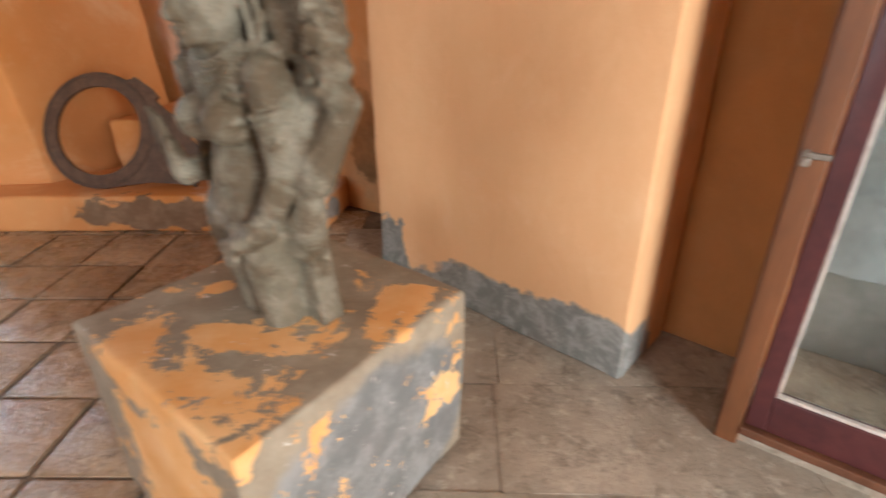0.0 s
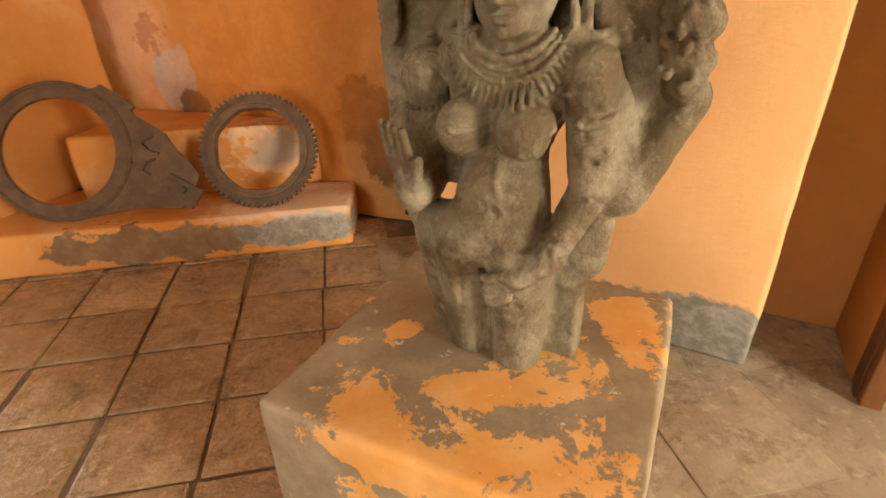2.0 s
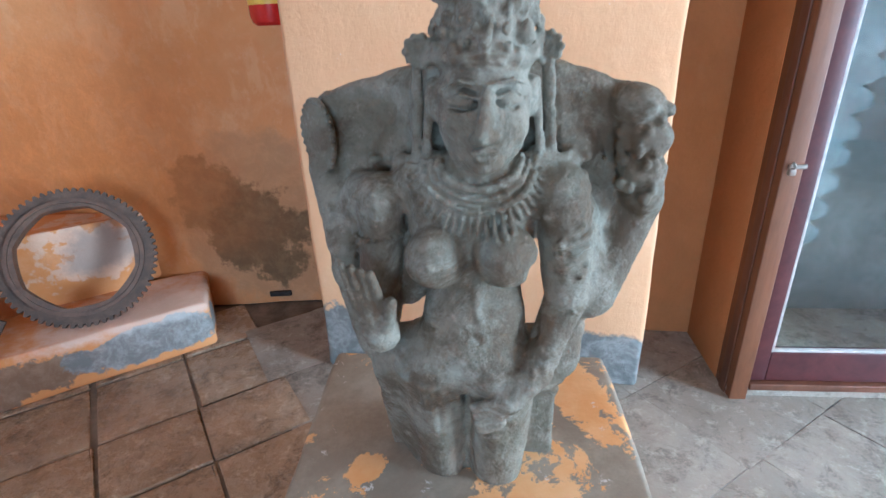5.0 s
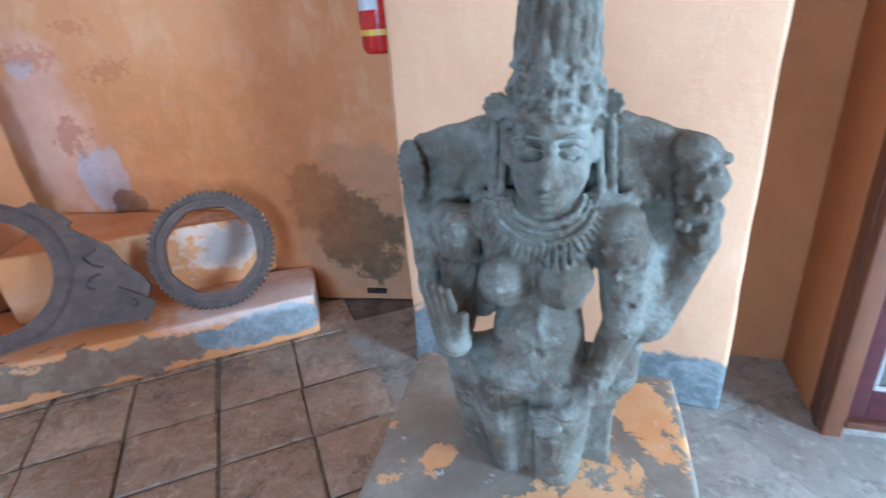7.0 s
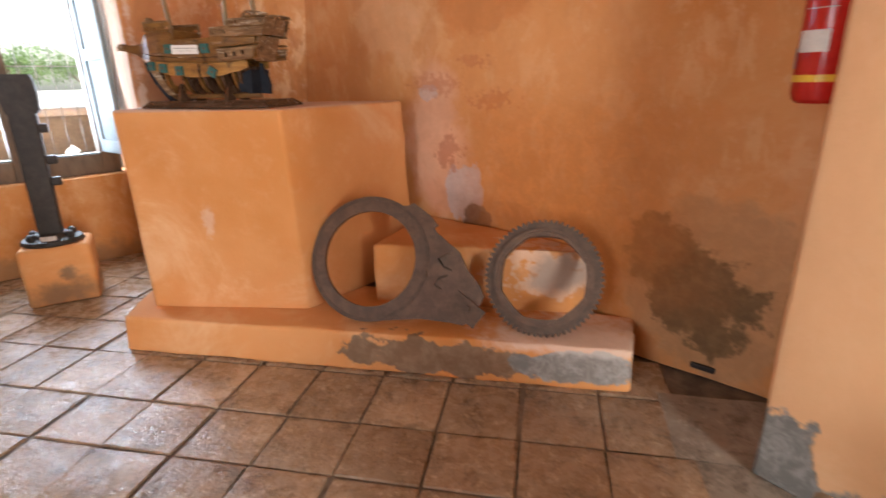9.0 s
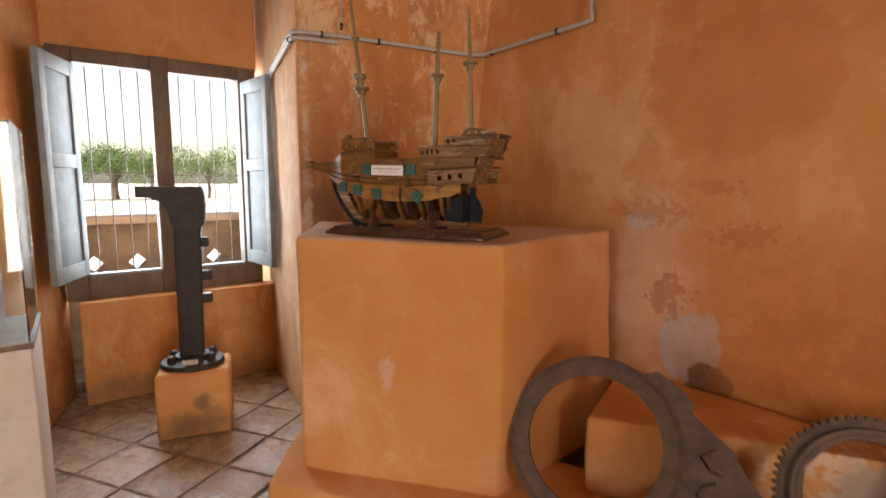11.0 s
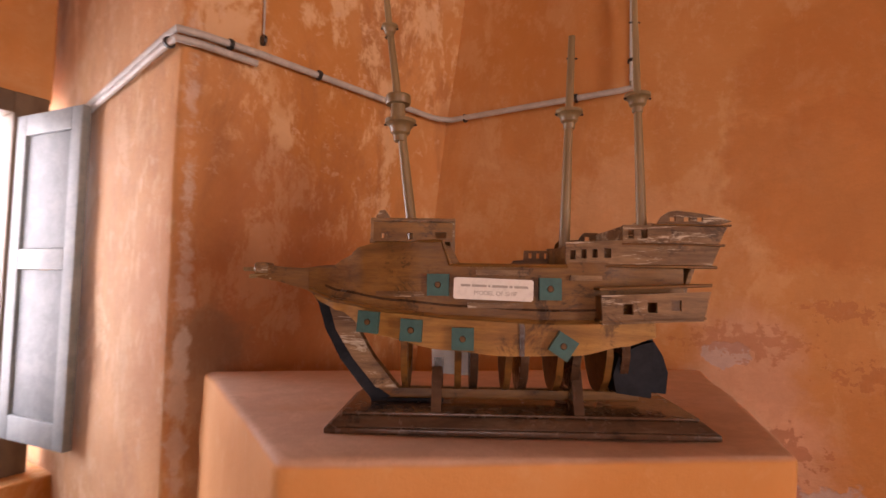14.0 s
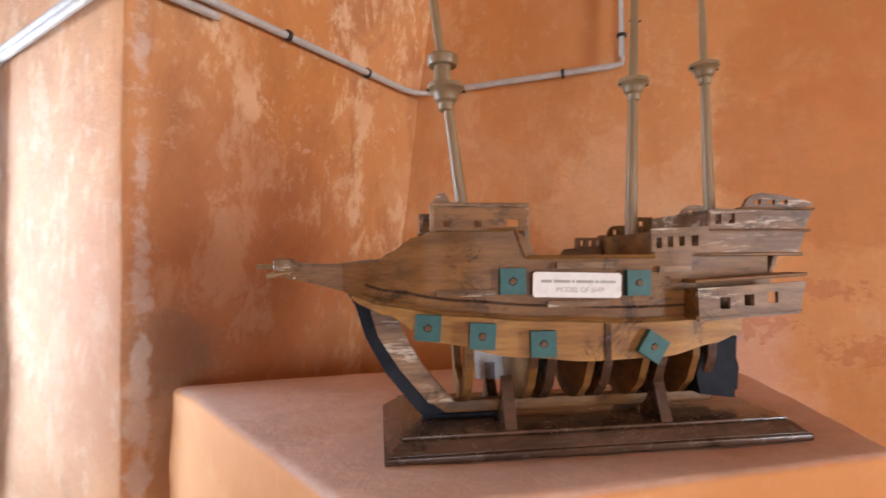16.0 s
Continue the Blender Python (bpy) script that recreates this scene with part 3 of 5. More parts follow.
def statue():
    """A carved stone figure, broken off above the knee. x: its width, -y: its front."""
    rng = random.Random(7)
    g = Carving((-0.30, -0.155, 0.500), (0.345, 0.150, 1.68), 0.0028)
    # thighs, and the rough block that they were cut from
    g.slab((-0.150, 0.035, 0.505), (0.010, 0.100, 0.745), -0.22, 0.010)
    g.slab((0.040, 0.045, 0.505), (0.160, 0.105, 0.735), -0.10, 0.010)
    g.limb((-0.050, 0.016, 0.745), (-0.040, 0.026, 0.500), 0.064, 0.040, 0.02)
    g.limb((0.058, 0.006, 0.745), (0.056, 0.022, 0.500), 0.066, 0.046, 0.02)
    g.limb((-0.120, 0.030, 0.760), (-0.105, 0.055, 0.560), 0.040, 0.028, 0.03)
    g.limb((-0.085, 0.05, 0.52), (-0.055, 0.03, 0.515), 0.030, 0.030, 0.02)
    # hips, belly, chest
    g.ball((0.002, 0.022, 0.765), (0.112, 0.072, 0.072), 0.03)
    g.ball((0.020, 0.010, 0.842), (0.082, 0.060, 0.082), 0.03)
    g.ball((0.022, 0.018, 0.905), (0.066, 0.050, 0.07), 0.03)
    g.ball((0.018, 0.018, 1.000), (0.096, 0.056, 0.088), 0.035)
    g.ball((0.020, 0.018, 1.062), (0.125, 0.052, 0.050), 0.03)
    for x, z in ((-0.032, 0.966), (0.069, 0.970)):
        g.ball((x, -0.034, z), (0.046, 0.046, 0.046), 0.010)
        g.ball((x - 0.002, -0.078, z + 0.006), (0.006, 0.005, 0.006), 0.006)
    g.ball((0.028, -0.050, 0.838), (0.007, 0.006, 0.009), 0.006, cut=True)
    g.limb((0.026, -0.030, 0.925), (0.030, -0.046, 0.87), 0.005, 0.003, 0.012)
    # belt, hem and sash
    for k in range(30):
        a = math.pi * (k + 0.5) / 30
        x = 0.004 - 0.108 * math.cos(a)
        for z, r in ((0.782, 0.0050), (0.768, 0.0036), (0.755, 0.0050)):
            h = z - 0.012 * math.sin(a)
            g.ball((x, g.face(x, h) + 0.002, h), (r * 1.2, r, r), 0.005)
    for x0, x1, z0, z1 in ((-0.060, -0.055, 0.745, 0.655), (-0.048, -0.046, 0.74, 0.64), (-0.030, -0.030, 0.735, 0.66)):
        g.limb((x0, g.face(x0, z0), z0), (x1, g.face(x1, z1), z1), 0.006, 0.004, 0.008)
    for k in range(6):
        x, z = 0.185 - 0.006 * k, 0.800 - 0.026 * k
        g.limb((0.095, 0.004, 0.752 - 0.004 * k), (x, 0.052, z), 0.010, 0.012, 0.007)
        g.limb((-0.075 - 0.003 * k, 0.004, 0.775 - 0.010 * k), (-0.140 + 0.004 * k, 0.030, 0.775 - 0.022 * k), 0.008, 0.010, 0.008)
    g.ball((0.125, 0.045, 0.745), (0.062, 0.030, 0.062), 0.02)
    g.limb((0.172, 0.050, 0.860), (0.160, 0.052, 0.745), 0.030, 0.034, 0.02)
    g.ball((-0.118, 0.030, 0.745), (0.036, 0.034, 0.060), 0.02)
    # broken plate behind the head and shoulders
    g.slab((-0.205, 0.062, 0.985), (0.262, 0.105, 1.168), 0.0, 0.012)
    g.ball((-0.100, 0.056, 0.930), (0.062, 0.026, 0.095), 0.02)
    g.ball((0.180, 0.066, 0.985), (0.050, 0.026, 0.080), 0.02)
    g.limb((-0.195, 0.080, 1.160), (-0.040, 0.075, 1.190), 0.030, 0.040, 0.02, 0.7)
    g.limb((0.240, 0.085, 1.155), (0.115, 0.078, 1.190), 0.032, 0.040, 0.02, 0.7)
    # neck and head
    g.limb((0.030, 0.020, 1.06), (0.034, 0.012, 1.14), 0.044, 0.040, 0.012)
    g.ball((0.036, -0.006, 1.180), (0.062, 0.064, 0.072), 0.012)
    g.ball((0.035, -0.026, 1.142), (0.051, 0.047, 0.047), 0.024)
    g.ball((0.035, -0.061, 1.110), (0.020, 0.014, 0.014), 0.014)
    for s in (-1, 1):
        g.ball((0.035 + 0.028 * s, -0.046, 1.158), (0.024, 0.022, 0.026), 0.014)
        g.ball((0.036 + 0.028 * s, -0.060, 1.190), (0.023, 0.011, 0.013), 0.006, (0, -5 * s, 0), cut=True)
        g.ball((0.036 + 0.028 * s, -0.055, 1.188), (0.019, 0.011, 0.0085), 0.002, (0, -5 * s, 0))
        g.limb((0.036 + 0.010 * s, -0.066, 1.192), (0.036 + 0.030 * s, -0.064, 1.197), 0.0028, 0.0030, 0.003)
        g.limb((0.036 + 0.030 * s, -0.064, 1.197), (0.036 + 0.052 * s, -0.046, 1.188), 0.0030, 0.0025, 0.003)
        g.limb((0.036 + 0.010 * s, -0.068, 1.210), (0.036 + 0.032 * s, -0.065, 1.213), 0.0028, 0.0028, 0.005)
        g.limb((0.036 + 0.032 * s, -0.065, 1.213), (0.036 + 0.054 * s, -0.046, 1.203), 0.0028, 0.0022, 0.005)
        g.ball((0.036 + 0.009 * s, -0.078, 1.146), (0.008, 0.008, 0.007), 0.005)
        g.ball((0.036 + 0.064 * s, 0.002, 1.185), (0.010, 0.018, 0.028), 0.006)
    g.limb((0.036, -0.068, 1.200), (0.037, -0.087, 1.150), 0.0060, 0.0095, 0.008)
    g.ball((0.036, -0.076, 1.130), (0.018, 0.008, 0.0055), 0.004)
    g.ball((0.036, -0.074, 1.121), (0.014, 0.008, 0.0060), 0.004)
    g.limb((0.020, -0.079, 1.1255), (0.052, -0.079, 1.1255), 0.0016, 0.0016, 0.002, cut=True)
    # long ears, pendants, strands and locks
    for s in (-1, 1):
        c = 0.037
        g.limb((c + 0.070 * s, 0.000, 1.205), (c + 0.078 * s, 0.006, 1.115), 0.0055, 0.0070, 0.004)
        g.limb((c + 0.086 * s, 0.012, 1.225), (c + 0.094 * s, 0.018, 1.110), 0.0075, 0.0090, 0.005)
        g.ball((c + 0.080 * s, 0.020, 1.098), (0.019, 0.016, 0.018), 0.006)
        g.ball((c + 0.082 * s, 0.018, 1.244), (0.020, 0.016, 0.020), 0.006)
        g.ball((c + 0.082 * s, -0.001, 1.244), (0.009, 0.010, 0.009), 0.004, cut=True)
        for k in range(10):
            a = 2 * math.pi * k / 10
            g.ball((c + 0.082 * s + 0.018 * math.cos(a), 0.006, 1.244 + 0.018 * math.sin(a)), (0.0055, 0.006, 0.0055), 0.003)
        for k in range(6):
            x0, x1 = c + (0.078 + 0.008 * k) * s, c + (0.094 + 0.014 * k) * s
            g.limb((x0, 0.004 + 0.004 * k, 1.100), (x1, -0.018 + 0.010 * k, 1.045 - 0.012 * abs(k - 2)), 0.0062, 0.0055, 0.004)
        g.limb((c + 0.050 * s, 0.055, 1.20), (c + 0.135 * s, 0.062, 1.10), 0.025, 0.028, 0.02)
    # headband and tall crown with worn ornament
    g.ball((0.038, 0.004, 1.236), (0.067, 0.066, 0.024), 0.006)
    g.limb((0.040, 0.010, 1.245), (0.043, 0.012, 1.285), 0.064, 0.060, 0.006)
    g.limb((0.043, 0.012, 1.30), (0.050, 0.022, 1.62), 0.058, 0.034, 0.006)
    for row in range(25):
        z = 1.236 + 0.0165 * row
        r = (0.069 if row < 3 else 0.062 - 0.0045 * (row > 4) - 0.075 * max(0, z - 1.30))
        for k in range(20):
            a = 2 * math.pi * (k + 0.5 * (row % 2)) / 20 + rng.uniform(-0.14, 0.14)
            b = rng.uniform(0.0028, 0.0068)
            x, y = 0.040 + 0.025 * (z - 1.25), 0.009 + 0.03 * (z - 1.25)
            g.ball((x + r * math.cos(a), y + r * math.sin(a), z + rng.uniform(-0.006, 0.006)), (b * rng.uniform(0.8, 1.4), b, b * rng.uniform(0.9, 2.0)), 0.006)
    for k in range(9):
        a = math.pi * (1.08 + 0.84 * k / 8)
        g.limb((0.044 + 0.060 * math.cos(a), 0.014 + 0.060 * math.sin(a), 1.31), (0.048 + 0.045 * math.cos(a), 0.018 + 0.045 * math.sin(a), 1.50), 0.0050, 0.0035, 0.006)
    # necklaces: smooth bands, beads and a fringe of drops, on the bare chest
    bare = {(i, j): g.face(-0.08 + 0.004 * i, 0.99 + 0.004 * j) for i in range(58) for j in range(34)}

    def floor_of(x, z):
        return bare[(min(57, max(0, round((x + 0.08) / 0.004))), min(33, max(0, round((z - 0.99) / 0.004))))]

    for rx, rz, r, beads in ((0.056, 0.034, 0.0062, 60), (0.067, 0.049, 0.0042, 60), (0.079, 0.065, 0.0056, 27)):
        for k in range(beads):
            a = math.pi * (k + 0.5) / beads
            x, z = 0.032 - rx * math.cos(a), 1.104 - rz * math.sin(a)
            g.ball((x, floor_of(x, z) - 0.45 * r, z), (r, r, r), 0.002)
    for k in range(25):
        a = math.pi * (k + 0.5) / 25
        x0, z0, x1, z1 = 0.032 - 0.085 * math.cos(a), 1.102 - 0.074 * math.sin(a), 0.032 - 0.101 * math.cos(a), 1.100 - 0.098 * math.sin(a)
        g.limb((x0, floor_of(x0, z0) - 0.002, z0), (x1, floor_of(x1, z1) - 0.003, z1), 0.0030, 0.0044, 0.0015)
    # front arms: one hand resting on the thigh, one raised
    g.limb((0.148, 0.010, 1.054), (0.162, 0.010, 0.880), 0.039, 0.032, 0.006)
    g.limb((0.162, 0.010, 0.876), (0.118, -0.026, 0.766), 0.032, 0.026, 0.006)
    for z, x, y, r in ((0.800, 0.128, -0.014, 0.0305), (0.790, 0.124, -0.018, 0.0300), (0.780, 0.121, -0.022, 0.0295), (0.985, 0.154, 0.010, 0.0375), (0.972, 0.155, 0.010, 0.0372)):
        for k in range(26):
            a = 2 * math.pi * k / 26
            if z > 0.9 and math.cos(a) < -0.5:
                continue
            g.ball((x + r * math.cos(a), y + r * math.sin(a), z + 0.30 * r * math.cos(a)), (0.0050, 0.0050, 0.0045), 0.004)
    g.limb((0.112, -0.032, 0.760), (0.076, -0.060, 0.730), 0.026, 0.022, 0.010)
    for k in range(4):
        g.limb((0.072 - 0.002 * k, -0.070, 0.740 - 0.014 * k), (0.022 + 0.004 * k, -0.068, 0.722 - 0.014 * k), 0.0088, 0.0078, 0.004)
    g.limb((-0.116, 0.012, 1.046), (-0.138, 0.030, 0.850), 0.036, 0.031, 0.006)
    g.limb((-0.138, 0.028, 0.840), (-0.118, -0.048, 0.842), 0.035, 0.026, 0.012)
    g.limb((-0.118, -0.054, 0.845), (-0.128, -0.066, 0.895), 0.026, 0.022, 0.012, 0.75)
    for k in range(4):
        g.limb((-0.146 + 0.0125 * k, -0.072, 0.905), (-0.158 + 0.0135 * k, -0.080, 0.972 - 0.004 * k), 0.0078, 0.0065, 0.004)
    g.limb((-0.103, -0.070, 0.870), (-0.092, -0.080, 0.915), 0.011, 0.009, 0.006)
    for k in range(20):
        a = 2 * math.pi * k / 20
        g.ball((-0.124 + 0.038 * math.cos(a), 0.018 + 0.038 * math.sin(a), 0.985), (0.0055, 0.0055, 0.005), 0.004)
    # rear arms, with a discus and a conch
    g.limb((-0.215, 0.060, 1.080), (-0.195, 0.055, 0.900), 0.024, 0.024, 0.014)
    g.limb((-0.195, 0.055, 0.900), (-0.158, 0.045, 0.770), 0.025, 0.030, 0.014)
    g.limb((-0.150, 0.040, 1.045), (-0.190, 0.055, 0.960), 0.030, 0.026, 0.02)
    g.ball((-0.212, 0.050, 1.128), (0.036, 0.013, 0.054), 0.006, (0, 0, -32))
    for k in range(26):
        a = 2 * math.pi * k / 26
        g.ball((-0.212 + 0.034 * math.cos(a) * 0.85, 0.044 - 0.034 * math.cos(a) * 0.53, 1.128 + 0.053 * math.sin(a)), (0.0045, 0.006, 0.0045), 0.003)
    g.limb((0.205, 0.045, 0.865), (0.278, 0.076, 1.010), 0.036, 0.027, 0.016)
    g.limb((0.160, 0.030, 1.02), (0.205, 0.048, 0.880), 0.030, 0.034, 0.02)
    for x, z, r in ((0.250, 1.160, 0.040), (0.264, 1.118, 0.040), (0.264, 1.070, 0.038), (0.270, 1.026, 0.033)):
        g.ball((x, 0.060, z), (r, r * 0.95, r * 0.80), 0.010, (0, 18, 0))
    for k in range(60):
        a, z = rng.uniform(math.pi * 0.8, math.pi * 2.1), rng.uniform(1.02, 1.175)
        b = rng.uniform(0.005, 0.009)
        g.ball((0.258 + 0.034 * math.cos(a), 0.060 + 0.034 * math.sin(a), z), (b, b, b), 0.006)
    # flower ornament and worn knobs along the arms and shoulders
    for k in range(80):
        p, q, r = rng.choice((((0.146, 0.010, 1.05), (0.156, 0.010, 0.86), 0.040), ((0.180, 0.045, 1.08), (0.175, 0.045, 0.90), 0.034), ((-0.116, 0.012, 1.06), (-0.130, 0.030, 0.95), 0.037),
                              ((-0.205, 0.058, 1.07), (-0.195, 0.055, 0.88), 0.024), ((-0.03, 0.05, 1.10), (-0.15, 0.06, 1.09), 0.03), ((0.10, 0.05, 1.10), (0.20, 0.06, 1.09), 0.03)))
        f, a, b = rng.random(), rng.uniform(math.pi, 2 * math.pi), rng.uniform(0.0025, 0.0055)
        c = [u + (v - u) * f for u, v in zip(p, q)]
        if 0.0 < p[0] + r * math.cos(a) < 0.14 and c[2] < 1.02:
            continue
        g.ball((c[0] + r * math.cos(a), c[1] + r * math.sin(a), c[2]), (b, b, b), 0.006)
    # deep cuts: between the thighs, beside the waist and under the arms
    g.limb((0.008, -0.050, 0.715), (0.008, -0.030, 0.515), 0.011, 0.009, 0.006, 4.0, cut=True)
    g.limb((0.112, -0.040, 0.955), (0.108, -0.040, 0.830), 0.012, 0.014, 0.008, 3.6, cut=True)
    g.limb((-0.075, -0.020, 0.945), (-0.078, -0.020, 0.850), 0.012, 0.014, 0.010, 3.0, cut=True)
    g.roughen(3, ((0.035, 0.0008), (0.012, 0.0006), (0.006, 0.0005)))
    data = g.skin("statue")
    # the head turned a little to one side
    co = np.empty(len(data.vertices) * 3, np.float32)
    data.vertices.foreach_get("co", co)
    co = co.reshape(-1, 3)
    x, y = co[:, 0] - 0.037, co[:, 1] - 0.012
    rise, near = np.clip((co[:, 2] - 1.085) / 0.025, 0, 1), np.clip((0.112 - np.hypot(x, y)) / 0.03, 0, 1)
    a = radians(7) * rise * rise * (3 - 2 * rise) * near
    co[:, 0], co[:, 1] = 0.037 + x * np.cos(a) - y * np.sin(a), 0.012 + x * np.sin(a) + y * np.cos(a)
    data.vertices.foreach_set("co", co.ravel())
    data.update()
    return data


sn = Nodes("weathered_granite", 0.62)
stone = sn.mix(sn.ramp(sn.noise(7, 6, 0.7, 0.4), 0.38, 0.62), (0.150, 0.130, 0.088), (0.262, 0.236, 0.178))
stone = sn.mix(sn.math("MULTIPLY", sn.ramp(sn.noise(6.0, 7, 0.75, 0.5, shift=(4, 2, 1)), 0.45, 0.58), 0.85), stone, (0.090, 0.060, 0.030))
stone = sn.mix(sn.math("MULTIPLY", sn.ramp(sn.noise(22, 7, 0.8, shift=(3, 1, 6)), 0.50, 0.62), 0.35), stone, (0.110, 0.084, 0.052))
stone = sn.mix(sn.math("MULTIPLY", sn.ramp(sn.noise(34, 7, 0.8), 0.55, 0.68), 0.4), stone, (0.42, 0.38, 0.30))
stone = sn.mix(sn.math("MULTIPLY", sn.ramp(sn.noise(95, 4, 0.8, shift=(1, 8, 3)), 0.56, 0.75), 0.6), stone, (0.055, 0.042, 0.028))
granite = sn.finish(stone, sn.math("ADD", sn.noise(60, 6, 0.75), sn.math("MULTIPLY", sn.noise(170, 4, 0.7), 0.6)), 0.75, 0.007)
figure = new("statue", statue())
figure.data.materials.append(granite)
figure.matrix_world = pose(-0.345, 1.262, 0.004, 0, 0, -38)
tagged(figure, "broken grey stone goddess statue with tall crown and necklaces", "statue")

# ---- iron key plate and toothed ring leaning on the block ----
iron = plain("rusted_iron", (0.082, 0.048, 0.031), (0.145, 0.085, 0.053), 14, 0.6, 0.1, 0.4)
iron_rough = plain("pitted_iron", (0.070, 0.044, 0.030), (0.125, 0.078, 0.051), 20, 0.7, 0.1, 0.5)


def toothed_ring(m):
    ring = thing("toothed_ring", m, "rusty toothed iron ring leaning against a plastered block", "gear")
    teeth, outer = 64, []
    for k in range(teeth):
        for f, r in ((0.0, 0.272), (0.22, 0.287), (0.55, 0.287), (0.78, 0.272)):
            a = 2 * math.pi * (k + f) / teeth
            outer.append((r * math.cos(a), r * math.sin(a)))
    inner = []
    for k in range(64):
        a = 2 * math.pi * k / 64
        r = 0.5 * 0.205 + 0.5 * 0.199 / math.cos((a + math.pi / 8) % (math.pi / 4) - math.pi / 8)
        inner.append((r * math.cos(a), r * math.sin(a)))
    part("toothed_rim", plate(outer, 0.030, [circle(0, 0, 0.222, 64)]), iron_rough, ring)
    part("flange", moved(plate(circle(0, 0, 0.240, 64), 0.016, [circle(0, 0, 0.224, 64)]), pose(0, -0.030, 0)), iron, ring)
    part("inner_collar", moved(plate(circle(0, 0, 0.2225, 64), 0.052, [inner]), pose(0, 0.006, 0)), iron, ring)
    return ring


def key_plate(m):
    key = thing("iron_key_plate", m, "flat iron plate with a large ring and notched end", "iron plate")
    ring_part = circle(0, 0, 0.325, 56, 60, 285)
    arm = [(0.165, -0.303), (0.30, -0.285), (0.46, -0.292), (0.515, -0.30), (0.565, -0.265), (0.60, -0.175), (0.61, -0.150), (0.585, -0.10), (0.515, -0.02), (0.478, 0.048),
           (0.470, 0.062), (0.425, 0.095), (0.345, 0.155), (0.335, 0.175), (0.350, 0.190), (0.310, 0.235), (0.215, 0.300), (0.190, 0.285)]
    part("plate", plate(ring_part + arm, 0.022, [circle(0, 0, 0.248, 56)]), iron, key)
    part("rim_band", moved(plate(circle(0, 0, 0.321, 56), 0.004, [circle(0, 0, 0.305, 56)]), pose(0, -0.022, 0)), iron_rough, key)
    part("shoe", moved(plate([(-0.085, -0.048), (0.085, -0.060), (0.092, 0.040), (-0.080, 0.052)], 0.016), pose(0.525, -0.022, -0.215, 0, 30, 0)), iron_rough, key)
    part("bolt", moved(rod((0, 0, 0), (0, -0.014, 0), 0.017, 0.015, 12), pose(0.535, -0.037, -0.215)), iron_rough, key)
    for k, pts in enumerate((((0.42, 0.05), (0.37, 0.02), (0.40, -0.02), (0.44, -0.035)), ((0.42, -0.06), (0.38, -0.075), (0.36, -0.11), (0.39, -0.13)), ((0.305, -0.045), (0.315, -0.075)))):
        part("raised_mark", tube([(x, -0.024, z) for x, z in pts], 0.007, 6), iron_rough, key)
    return key


toothed_ring(pose(-1.038, 3.100, 0.450, -26, 0, -4))
key_plate(pose(-1.925, 3.093, 0.505, -23.5, 0, -1.5))

# ---- glazed wooden door ----
maroon = plain("maroon_paint", (0.062, 0.017, 0.019), (0.10, 0.027, 0.027), 6, 0.38, bump=0.15)
brown_wood = plain("brown_painted_wood", (0.105, 0.040, 0.020), (0.165, 0.066, 0.033), 7, 0.45, bump=0.2, stretch=(1, 1, 0.2))
bead_mat = plain("pale_bead", (0.42, 0.38, 0.34), (0.58, 0.53, 0.48), 30, 0.6)
steel = plain("worn_steel", (0.20, 0.17, 0.14), (0.30, 0.26, 0.22), 30, 0.5, 0.6)
tan_wood = plain("orange_brown_wood", (0.13, 0.048, 0.017), (0.20, 0.076, 0.028), 7, 0.5, bump=0.2, stretch=(1, 1, 0.2))


def clear_glass(name, tint=(0.92, 0.97, 0.95)):
    n = Nodes(name, 0.02)
    n.shader.inputs["Transmission Weight"].default_value = 1.0
    n.shader.inputs["IOR"].default_value = 1.45
    return n.finish(tint)


glass = clear_glass("clear_glass")
DOOR = pose(0.888, 1.432, 0.0, 0, 0, -36.0)
door = tagged(thing("door_1", DOOR, "closed maroon wooden door with a glass pane", "door"), kind="structure")
part("post", block(0.0, -0.025, 0.0, 0.058, 0.10, 2.10, 0.004), tan_wood, door)
part("post", block(1.03, -0.025, 0.0, 1.09, 0.10, 2.10, 0.004), brown_wood, door)
part("head", block(0.058, -0.025, 2.04, 1.03, 0.10, 2.10, 0.004), brown_wood, door)
part("threshold", block(0.058, -0.030, 0.045, 1.03, 0.08, 0.072, 0.004), brown_wood, door)
part("footing", block(0.0, 0.0, -0.01, 1.09, 0.10, 0.044, 0.006), slab_mat, door, "grey stone footing")
part("stile", block(0.062, -0.012, 0.076, 0.112, 0.030, 2.035, 0.004), maroon, door)
part("stile", block(0.940, -0.012, 0.076, 1.026, 0.030, 2.035, 0.004), maroon, door)
part("rail", block(0.112, -0.012, 0.076, 0.940, 0.030, 0.194, 0.004), maroon, door)
part("rail", block(0.112, -0.012, 1.93, 0.940, 0.030, 2.035, 0.004), maroon, door)
for a, b in (((0.112, 0.194), (0.121, 1.93)), ((0.930, 0.194), (0.940, 1.93)), ((0.121, 0.194), (0.930, 0.204)), ((0.121, 1.92), (0.930, 1.93))):
    part("bead", block(a[0], -0.009, a[1], b[0], 0.006, b[1], 0.002), bead_mat, door)
pane = part("pane", block(0.121, 0.010, 0.204, 0.930, 0.014, 1.92, 0.0), glass, door)
pane.visible_shadow = False
hasp = part("hasp", joined(block(0.012, -0.036, 0.848, 0.062, -0.0255, 0.862, 0.003), block(0.006, -0.052, 0.832, 0.026, -0.036, 0.854, 0.005)), steel, door, "small steel hasp with padlock")
